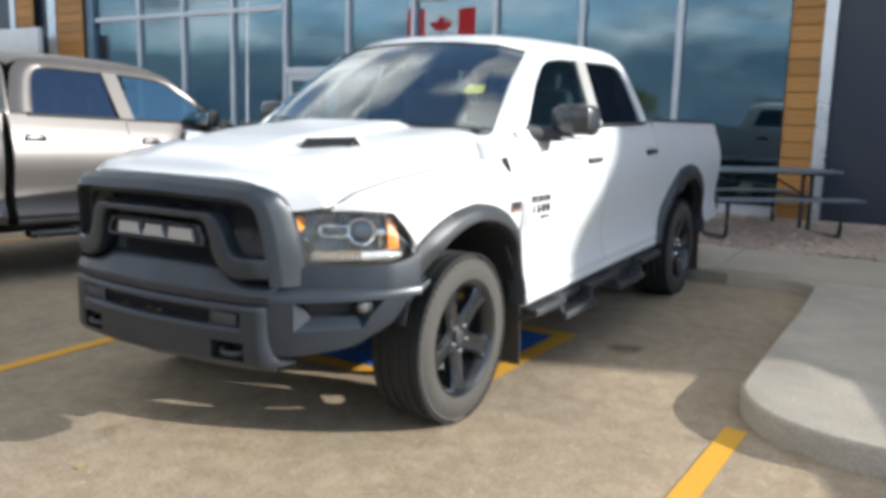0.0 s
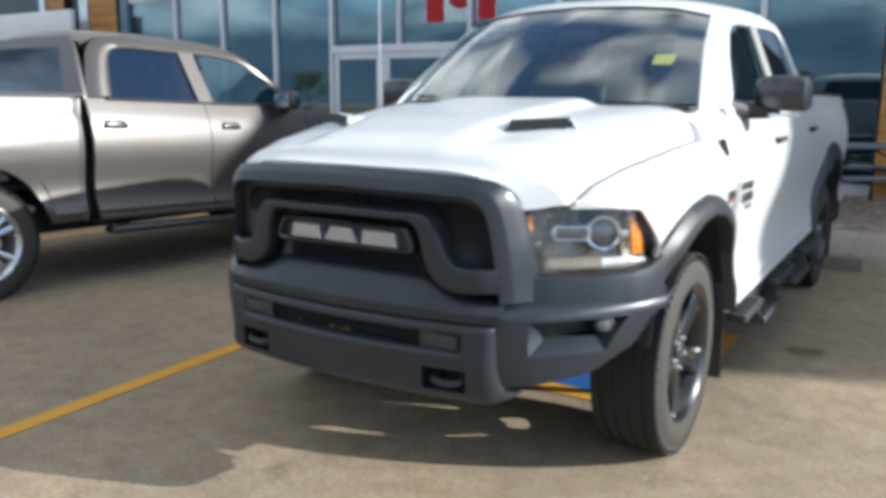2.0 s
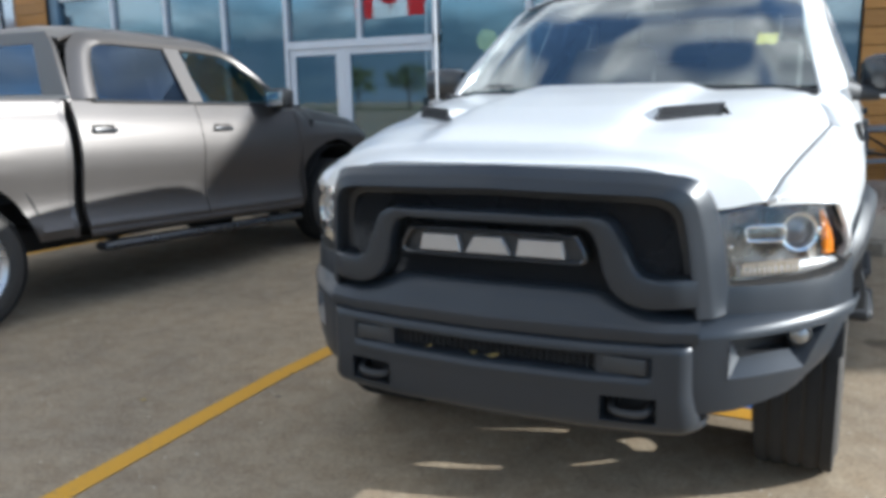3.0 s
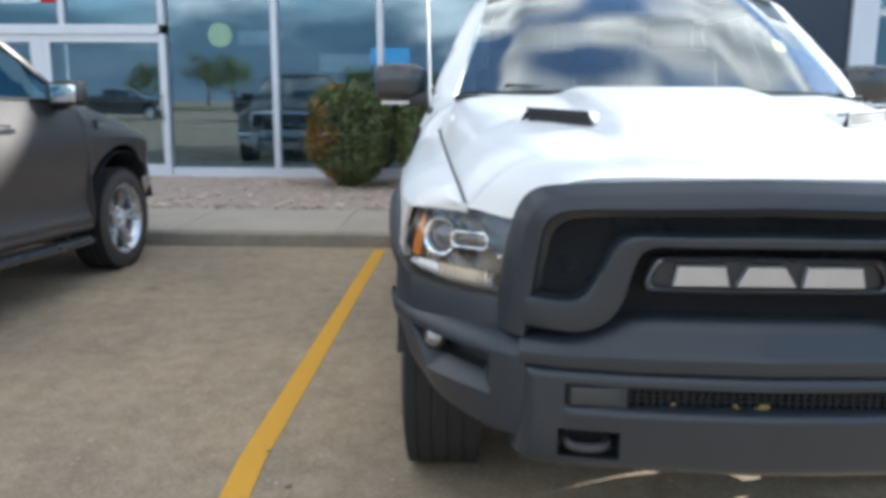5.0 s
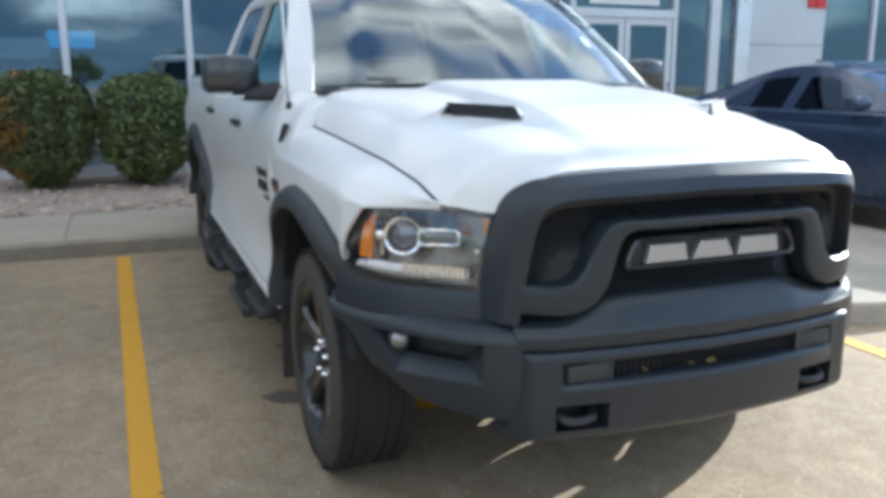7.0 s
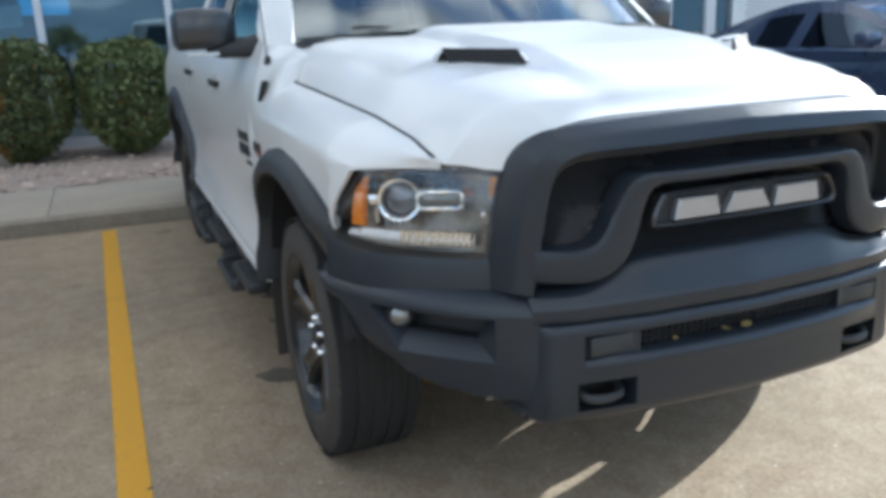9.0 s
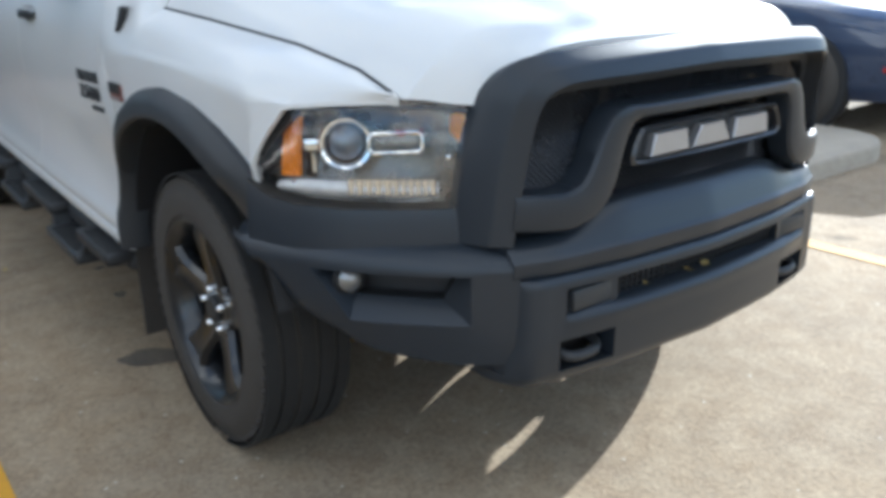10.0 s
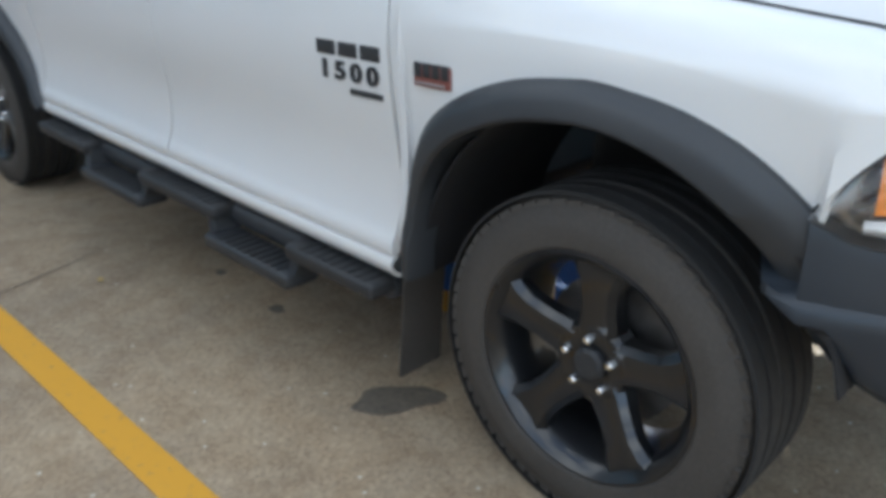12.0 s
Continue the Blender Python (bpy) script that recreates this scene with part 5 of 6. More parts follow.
    sw = Matrix.Translation((.38, 1.02, 1.22)) @ Matrix.Rotation(radians(-65), 4, "X")
    part("steering_wheel", joined(moved(lathe([(.016 * math.sin(a), .185 + .016 * math.cos(a)) for a in np.linspace(0, 2 * math.pi, 9)[:-1]], 32, "Z", True), sw), moved(slab(-.18, .18, -.025, .025, -.02, .0, .008), sw), moved(slab(-.06, .06, -.07, .05, -.04, .01, .02), sw)), CABIN, truck)
    for x in (.40, -.40):
        seat = part("front_seat", joined(slab(x - .25, x + .25, 1.22, 1.72, .90, 1.06, .05), moved(slab(-.25, .25, -.08, .08, 0, .62, .06), Matrix.Translation((x, 1.72, 1.02)) @ Matrix.Rotation(radians(-14), 4, "X"))), CABIN_GREY, truck)
        part("headrest", moved(slab(-.13, .13, -.05, .05, .0, .18, .04), Matrix.Translation((x, 1.90, 1.62)) @ Matrix.Rotation(radians(-10), 4, "X")), CABIN_GREY, seat)
    part("rear_bench", joined(slab(-.72, .72, 2.15, 2.55, .90, 1.05, .05), slab(-.72, .72, 2.50, 2.64, 1.0, 1.55, .05)), CABIN_GREY, truck)
    part("cabin_floor", slab(-.86, .86, .55, 2.72, .56, .60, .01), CABIN, truck)
    part("headliner", sheet([[(x, y, 1.835 - .05 * abs(x)) for x in np.linspace(-.62, .62, 7)] for y in (1.15, 1.7, 2.6)], .01, (0, 0, -1)), CABIN_GREY, truck)
    part("rear_view_mirror", joined(slab(-.12, .12, 1.02, 1.05, 1.69, 1.755, .015), tube([(0, 1.03, 1.75), (0, 1.02, 1.82)], .01, 8)), CABIN, truck)
    if sport:
        rows = [[(x, .694 + (z - 1.573) * 1.42 + (x - .579) * .9 - .008, z) for z in (1.550, 1.598)] for x in (.540, .615)]
        part("inspection_sticker", sheet(rows, .001, (0, -1, .5)), STICKER, truck, "yellow sticker behind the windshield", 0)
    return truck


mat_brake = mat("brake_disc_steel", (0.25, 0.24, 0.23), 0.45, metal=0.9, vary=0.2, vscale=20)

# ---- ground, kerbs, walks ----
GX = 300
ground = tagged(link_mesh("ground", sheet([[(x, y, 0) for y in np.linspace(-GX, GX, 7)] for x in np.linspace(-GX, GX, 7)], 0, (0, 0, 1)), ASPHALT, None, "", 0), "worn tan-grey asphalt parking lot", "ground", kind="structure")


def flat_strip(name, pts, material, label, z=.004, parent=None):
    ob = link_mesh(name, ([(x, y, z) for x, y in pts], [tuple(range(len(pts)))]), material, parent, "", 0)
    return tagged(ob, label, "road marking", "parking stall lines", "structure")


def stall_line(x0, y0, x1, y1, w, material, label):
    d = Vector((x1 - x0, y1 - y0)).normalized()
    n = Vector((-d.y, d.x)) * (w / 2)
    flat_strip("stall_line", [(x0 + n.x, y0 + n.y), (x0 - n.x, y0 - n.y), (x1 - n.x, y1 - n.y), (x1 + n.x, y1 + n.y)], material, label)


flat_strip("stall_line", [(-1.605, 4.20), (-1.598, -.1), (-1.500, -1.50), (-1.398, -1.52), (-1.495, -.1), (-1.502, 4.20)][::-1], YELLOW, "yellow painted stall line between the two pickups")
stall_line(2.062, .655, 2.02, -1.45, .105, YELLOW, "yellow painted stall line beside the kerb")
stall_line(-5.85, 4.20, -5.70, -1.50, .105, YELLOW, "yellow painted stall line under the silver pickup")
stall_line(7.75, 4.20, 7.70, -1.5, .105, YELLOW, "yellow painted stall line by the blue car")
# painted accessible-stall square under the white pickup
BX0, BX1, BY0, BY1 = -.42, .785, .31, 1.83
flat_strip("stall_symbol_field", [(BX0 + .124, BY0 + .124), (BX1 - .124, BY0 + .124), (BX1 - .124, BY1 - .124), (BX0 + .124, BY1 - .124)], BLUE_ROAD, "blue painted stall symbol field on asphalt")
for a, b, c, d in ((BX0, BY0, BX1, BY0 + .122), (BX0, BY1 - .122, BX1, BY1), (BX0, BY0 + .124, BX0 + .122, BY1 - .124), (BX1 - .122, BY0 + .124, BX1, BY1 - .124)):
    flat_strip("stall_symbol_border", [(a, b), (c, b), (c, d), (a, d)], YELLOW, "yellow border of the blue stall symbol")

# dark oil stain behind the front wheel and a few drips beside the white pickup
def blot(x, y, rx, ry, turn, seed):
    r = random.Random(seed)
    pts = []
    for k in range(28):
        a = 2 * math.pi * k / 28
        q = 1 + .10 * math.sin(3 * a + seed) + .07 * math.sin(5 * a + 2 * seed) + r.uniform(-.03, .03)
        u, v = rx * q * math.cos(a), ry * q * math.sin(a)
        pts.append((x + u * math.cos(turn) - v * math.sin(turn), y + u * math.sin(turn) + v * math.cos(turn)))
    ob = link_mesh("oil_stain", ([(px, py, .0042) for px, py in pts], [tuple(range(len(pts)))]), OIL, None, "", 0)
    tagged(ob, "dark oil stain soaked into the asphalt", "stain", "oil stains", "structure")


blot(-.910, .668, .135, .070, -.6, 2)
for x, y, q in ((-.789, 1.821, .030), (-.819, 1.40, .036), (-1.50, -.02, .012), (-1.36, -.30, .016)):
    blot(x, y, q, q * .7, q * 40, int(q * 1000))


# a fine crack across the stall
rnd = random.Random(41)
mid_line = [(-1.66 + .075 * k, 2.20 + .022 * k + rnd.uniform(-.016, .016)) for k in range(11)]
half = [.0006 + .0024 * math.sin(math.pi * k / 10) + rnd.uniform(0, .001) for k in range(11)]
crack = link_mesh("asphalt_crack", sheet([[(x, y - h, .0046), (x, y + h, .0046)] for (x, y), h in zip(mid_line, half)], 0, (0, 0, 1)), OIL, None, "", 0)
tagged(crack, "thin dark crack in the asphalt", "crack", kind="structure")

KH = .13


def prism(pts, z0, z1, lip=0.0):
    """An upright prism over an outline, its top edge rounded by lip."""
    n = len(pts)
    c = np.mean(np.array(pts), axis=0)
    rings = [[(x, y, z0) for x, y in pts], [(x, y, z1 - lip) for x, y in pts]]
    if lip:
        P = np.array(pts)
        nxt, prv = np.roll(P, -1, 0), np.roll(P, 1, 0)
        t = nxt - prv
        t /= np.linalg.norm(t, axis=1, keepdims=True)
        nin = np.stack([-t[:, 1], t[:, 0]], 1)
        for a in (30, 60, 90):
            off = lip * (1 - math.cos(radians(a)))
            Q = P + nin * off
            rings.append([(x, y, z1 - lip + lip * math.sin(radians(a))) for x, y in Q])
    return loft(rings)


def arc(cx, cy, r, a0, a1, n=10):
    return [(cx + r * math.cos(radians(a0 + (a1 - a0) * k / n)), cy + r * math.sin(radians(a0 + (a1 - a0) * k / n))) for k in range(n + 1)]


# raised walk along the showroom with an island between the stalls
ISL = arc(2.62, 1.08, .62, 180, 270, 12) + arc(4.0, 1.0, .55, 270, 360, 8)
outline = [(-45, 4.33)] + [(x, 4.33) for x in np.linspace(-40, 1.2, 20)] + arc(1.55, 3.90, .43, 90, 20, 6) + [(1.985, 3.0), (1.99, 2.0)] + ISL + [(4.55, 3.7)] + [(4.55, 5.2)] + arc(5.0, 6.4, .45, 180, 90, 5) + [(6.0, 6.85), (45, 6.85), (45, 8.36), (-45, 8.36)]
kerb = tagged(link_mesh("kerb", prism(outline, -.05, KH, .03), KERB, None, "", 30), "pale concrete kerb with a rounded island corner", "kerb", kind="structure")

# face strip of the long straight kerb, its shade painted darker, in cast lengths
kerb_face = thing("kerb_face", "concrete kerb face along the stalls, its shade painted darker", "kerb", kind="structure")
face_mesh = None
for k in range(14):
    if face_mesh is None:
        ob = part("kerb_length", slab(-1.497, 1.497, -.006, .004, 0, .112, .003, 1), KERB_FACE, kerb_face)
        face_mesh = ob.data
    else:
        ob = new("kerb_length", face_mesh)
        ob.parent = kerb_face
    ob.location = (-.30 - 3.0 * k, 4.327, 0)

# walk slabs with open joints
walk_slab = thing("pavement", "pale concrete pavement slabs beside the lot", "pavement", kind="structure")
slab_mesh = None
for k in range(-14, 3):
    x0 = k * 1.52 + .3
    if slab_mesh is None:
        ob = part("paving_slab", slab(-.752, .752, -.755, .755, 0, .012, .004, 1), CONCRETE, walk_slab)
        slab_mesh = ob.data
    else:
        ob = new("paving_slab", slab_mesh)
        ob.parent = walk_slab
    ob.location = (x0, 5.10, KH - .002)
# rock bed against the showroom
bed = tagged(link_mesh("gravel_bed", sheet([[(x, y, KH + .012 + .10 * max(0, (y - 5.9)) / 2.4 + .018 * noise.noise(Vector((x * 3, y * 3, 0)))) for y in np.linspace(5.87, 8.40, 24)] for x in np.linspace(-14, 2.75, 126)], 0, (0, 0, 1)), GRAVEL, None, "", 60), "pinkish gravel planting bed along the showroom", "gravel bed", kind="stuff")


def stone_geo(seed):
    rnd = random.Random(seed)
    bm = bmesh.new()
    bmesh.ops.create_icosphere(bm, subdivisions=1, radius=1)
    for v in bm.verts:
        v.co *= rnd.uniform(.78, 1.12)
    bm.verts.index_update()
    g = [tuple(v.co) for v in bm.verts], [tuple(v.index for v in f.verts) for f in bm.faces]
    bm.free()
    return g


rnd = random.Random(4)
rock_bed = thing("rock_bed", "loose pale river rocks in the planting bed", "rocks", kind="structure")
stone_meshes = []
for k in range(6):
    me = bpy.data.meshes.new("stone")
    v, f = stone_geo(k)
    me.from_pydata(v, [], f)
    me.shade_smooth()
    me.materials.append(STONE)
    stone_meshes.append(me)
for k in range(290):
    ob = new("stone", rnd.choice(stone_meshes))
    ob.parent = rock_bed
    x, y = rnd.uniform(-4.6, 2.7), 5.88 + 2.4 * rnd.random() ** 1.5
    r = rnd.uniform(.022, .050)
    ob.matrix_basis = Matrix.LocRotScale((x, y, KH + .012 + .10 * (y - 5.9) / 2.4 + r * .25), Euler((rnd.uniform(-.4, .4), rnd.uniform(-.4, .4), rnd.uniform(0, 6))), (r * rnd.uniform(.9, 1.5), r, r * .62))
rest = []
for k in range(1600):
    x, y = rnd.uniform(-13.5, 2.7), 5.88 + 2.45 * rnd.random()
    r = rnd.uniform(.012, .032)
    m = Matrix.LocRotScale((x, y, KH + .014 + .10 * (y - 5.9) / 2.4), Euler((0, 0, rnd.uniform(0, 6))), (r * 1.3, r, r * .7))
    rest.append(moved(stone_geo(k % 9), m))
tagged(link_mesh("small_stones", joined(*rest), STONE, None), "small loose stones in the planting bed", "stones", kind="stuff")

# ---- showroom ----
FY = 8.40
TOP = 6.85
showroom = thing("showroom_building", "glass-fronted dealership showroom with wood-look columns", "building", at=Matrix.Identity(4), kind="structure")


def wall_box(name, x0, x1, z0, z1, material, y0=FY, y1=FY + .25, label="", bevel=.004):
    return part(name, slab(x0, x1, y0, y1, z0, z1, bevel, 1), material, showroom, label)


def glazing(x0, x1, posts, z0=.27, z1=TOP - .5, rails=(3.42,), glass=FACADE_GLASS, frame_w=.085):
    """A run of curtain wall: sill, posts, rails and a pane in each bay."""
    wall_box("window_sill", x0, x1, .0, z0 + .10, FRAME_METAL, FY - .02, FY + .16)
    xs = [x0] + sorted(posts) + [x1]
    levels = [z0 + .10] + list(rails) + [z1]
    for x in posts:
        wall_box("mullion", x - frame_w / 2, x + frame_w / 2, z0 + .10, z1, FRAME_METAL, FY - .035, FY + .12)
    for a, b in zip(xs, xs[1:]):
        for lo, hi in zip(levels, levels[1:]):
            if hi < z1:
                wall_box("transom", a + frame_w / 2, b - frame_w / 2, hi - .045, hi + .045, FRAME_METAL, FY - .03, FY + .11)
            p = part("window_pane", slab(a + .02, b - .02, FY + .03, FY + .05, lo, hi, 0), glass, showroom, smooth=0)
            p.visible_shadow = False


door_l, door_r = -7.85, -4.98
glazing(-4.98, .90, [-.55, -2.01, -3.47])
wall_box("door_post", -5.06, -4.98, .15, TOP - .5, FRAME_METAL, FY - .05, FY + .12)
wall_box("door_post", -7.93, -7.85, .15, TOP - .5, FRAME_METAL, FY - .05, FY + .12)
glazing(-13.55, -7.93, [-9.28, -10.68, -12.05])


def entry_doors(x0, x1, leaves, z_top, up_posts=(), upto=None):
    """A glazed entrance: head rail, leaves with frames and pulls, and panes over it."""
    wall_box("door_head", x0, x1, z_top, z_top + .13, FRAME_METAL, FY - .05, FY + .12)
    n = len(leaves)
    for a, b in leaves:
        z0, z1 = .17, z_top
        w = .10
        leaf = part("entry_door", joined(slab(a, a + w, FY - .02, FY + .05, z0, z1, .004, 1), slab(b - w, b, FY - .02, FY + .05, z0, z1, .004, 1), slab(a + w, b - w, FY - .02, FY + .05, z1 - .11, z1, .004, 1), slab(a + w, b - w, FY - .02, FY + .05, z0, z0 + .24, .004, 1)), FRAME_METAL, showroom, "white-framed glass entry door")
        g = part("door_pane", slab(a + w, b - w, FY + .01, FY + .025, z0 + .24, z1 - .11), FACADE_GLASS, leaf, smooth=0)
        g.visible_shadow = False
        part("door_pull", tube([(b - .06, FY - .02, 1.0), (b - .06, FY - .07, 1.02), (b - .06, FY - .07, 1.38), (b - .06, FY - .02, 1.40)], .014, 8), CHROME, leaf)
    top = upto or TOP - .5
    ps = [x0] + list(up_posts) + [x1]
    for x in up_posts:
        wall_box("mullion", x - .04, x + .04, z_top + .13, top, FRAME_METAL, FY - .03, FY + .12)
    for a, b in zip(ps, ps[1:]):
        g = part("window_pane", slab(a + .02, b - .02, FY + .03, FY + .05, z_top + .13, top), FACADE_GLASS, showroom, smooth=0)
        g.visible_shadow = False


entry_doors(door_l, door_r, [(-7.84, -6.80), (-6.72, -4.99)], 2.20, (-6.42,))
wall_box("door_post", -6.80, -6.72, .15, 2.20, FRAME_METAL, FY - .03, FY + .10)
wall_box("threshold", door_l, door_r, .0, .17, CONCRETE, FY - .3, FY + .3)

# right-hand entrance
wall_box("door_post", 4.28, 4.62, .0, TOP - .5, FRAME_METAL, FY - .10, FY + .2)
glazing(4.62, 5.14, [], z0=.10, rails=(2.50,))
wall_box("door_post", 5.10, 5.18, .1, TOP - .5, FRAME_METAL, FY - .04, FY + .12)
entry_doors(5.18, 7.02, [(5.19, 6.09), (6.11, 7.01)], 2.40, ())
part("entry_sign", slab(5.45, 6.75, FY - .005, FY + .02, 2.60, 2.72, .003, 1), SIGN_WHITE, showroom, "pale lettered strip over the entrance, unreadable", 0)
wall_box("door_post", 7.02, 7.10, .1, TOP - .5, FRAME_METAL, FY - .04, FY + .12)
glazing(7.10, 8.30, [7.88], z0=.10, rails=(), frame_w=.20)
wall_box("flashing", 8.30, 8.60, .0, TOP, FLASHING, FY - .06, FY + .2)
wall_box("pale_wall", 8.60, 10.30, .0, TOP, PALE_PANEL, FY - .02, FY + .25)
wall_box("panel_joint", 8.60, 10.30, 2.02, 2.03, DARK, FY - .024, FY)
for a, b in ((9.86, 10.02), (10.05, 10.27)):
    part("red_sign_block", slab(a, b, FY - .05, FY - .02, 2.66, 2.84, .004, 1), SIGN_RED, showroom, "", 0)
# far bays past x 14.6 are unseen, added to lengthen the shadow-casting roof
glazing(10.30, 20.0, [11.5, 12.9, 14.3, 15.7, 17.1, 18.5], z0=.2, rails=())

# wood-look columns of separate boards
def board_column(x0, x1, y0=FY - .14):
    col = part("column_core", slab(x0 + .01, x1 - .01, y0 + .03, FY + .25, 0, TOP), DARK, showroom)
    h = .212
    me = None
    for k in range(int(TOP / h)):
        if me is None:
            ob = part("cladding_board", slab(x0, x1, y0, y0 + .032, 0, h - .010, .006, 1), WOOD, col, "", 0)
            me = ob.data
        else:
            ob = new("cladding_board", me)
            ob.parent = col
        ob.location = (0, 0, .20 + k * h)


board_column(.92, 1.31)
wall_box("flashing", 1.31, 1.46, .12, TOP, FLASHING, FY - .17, FY + .2)
board_column(-14.75, -13.80)
wall_box("door_post", -13.80, -13.55, .0, TOP - .5, mat("blue_grey_frame", (0.16, 0.24, 0.32), 0.4, metal=0.3, vary=0.08), FY - .06, FY + .12)
wall_box("flashing", -15.05, -14.75, .12, TOP, FLASHING, FY - .17, FY + .2)
wall_box("dark_wall", -15.62, -15.05, .0, TOP, DARK_PANEL)
board_column(-16.35, -15.65)
wall_box("flashing", -16.55, -16.35, .12, TOP, FLASHING, FY - .17, FY + .2)
wall_box("dark_wall", -30.0, -16.55, .0, TOP, DARK_PANEL)
part("wall_sign", slab(-19.2, -14.33, FY - .87, FY - .75, 2.66, 3.22, .02, 2), SIGN_WHITE, showroom, "plain white sign panel")
part("sign_post", joined(slab(-18.4, -18.3, FY - .85, FY - .78, 0, 2.66), slab(-16.75, -16.65, FY - .85, FY - .78, 0, 2.66)), FRAME_METAL, showroom)

# dark clad bay beside the column
wall_box("dark_wall", 1.46, 4.28, .0, TOP, DARK_PANEL, FY - .02, FY + .25)

# roof, back and ends close the showroom
wall_box("parapet", -30.0, 20.0, TOP - .5, TOP, PALE_PANEL, FY - .10, FY + .3)
# unseen wedge added on the parapet to tilt the roof's cast shadow edge
part("parapet_shadow_wedge", loft([[(0, y, TOP + .001) for y in (FY - .10, FY + .3)] + [(0, y, TOP + .002) for y in (FY + .3, FY - .10)], [(20.0, y, TOP + .001) for y in (FY - .10, FY + .3)] + [(20.0, y, TOP + 1.34) for y in (FY + .3, FY - .10)]]), PALE_PANEL, showroom)
part("roof_deck", slab(-30, 20.0, FY + .3, 26, TOP - .35, TOP - .2), ROOM, showroom)
part("end_wall", slab(20.0, 20.25, FY, 26, 0, TOP), PALE_PANEL, showroom)
part("end_wall", slab(-30.25, -30.0, FY, 26, 0, TOP), PALE_PANEL, showroom)
part("back_wall", slab(-30, 20.0, 25.75, 26, 0, TOP), ROOM, showroom)
part("inner_partition", slab(-13.6, 20.0, 14.0, 14.15, 0.2, TOP - .4), ROOM, showroom)
part("inner_floor", slab(-30, 20.0, FY + .13, 25.7, .10, .20), ROOM_FLOOR, showroom)
part("inner_ceiling", slab(-30, 20.0, FY + .35, 25.7, 3.55, 3.65), ROOM, showroom)


# things seen dimly behind the glass
def desk(x, y, w=1.5):
    d = thing("reception_desk", "pale office desk behind the showroom glass", "desk", "showroom desks", Matrix.Translation((x, y, .20)))
    part("desktop", slab(-w / 2, w / 2, -.38, .38, .70, .74, .008), SIGN_WHITE, d)
    part("side_panel", slab(-w / 2, -w / 2 + .04, -.36, .36, 0, .70, .003), ROOM, d)
    part("side_panel", slab(w / 2 - .04, w / 2, -.36, .36, 0, .70, .003), ROOM, d)
    part("modesty_panel", slab(-w / 2 + .04, w / 2 - .04, .30, .33, .15, .70), ROOM, d)


desk(-3.1, 10.6)
desk(-.9, 11.0)
desk(-9.6, 10.8)
for x, y, z, w, h, m, lb in ((-1.97, 9.3, 1.97, .58, .22, SIGN_BLUE, "lit blue sign hanging behind the showroom glass"), (-2.60, 9.0, 1.84, .75, .26, SIGN_WHITE, "white sign hanging behind the showroom glass"), (-3.85, 9.05, 2.20, .65, .20, SIGN_WHITE, "white lettered sign behind the showroom glass, unreadable")):
    t = thing("hanging_sign", lb, "sign", "showroom signs", Matrix.Translation((x, y, z)))
    part("sign_panel", slab(-w / 2, w / 2, 0, .05, -h / 2, h / 2, .01), m, t)
    for bx in (-w / 3, w / 3 - .04):
        part("hanging_rod", tube([(bx + .02, .025, h / 2 - .02), (bx + .02, .025, 3.55 - z)], .006, 8), ROOM, t)
t = thing("round_sign", "round lit pale yellow sign behind the showroom glass", "sign", "showroom signs", Matrix.Translation((-4.42, 9.0, 2.24)))
part("sign_disc", lathe([(0, 0), (0, .17), (.05, .17), (.05, 0)], 32, "Y"), SIGN_YELLOW, t)
part("hanging_rod", tube([(0, .025, .15), (0, .025, 1.31)], .006, 8), ROOM, t)


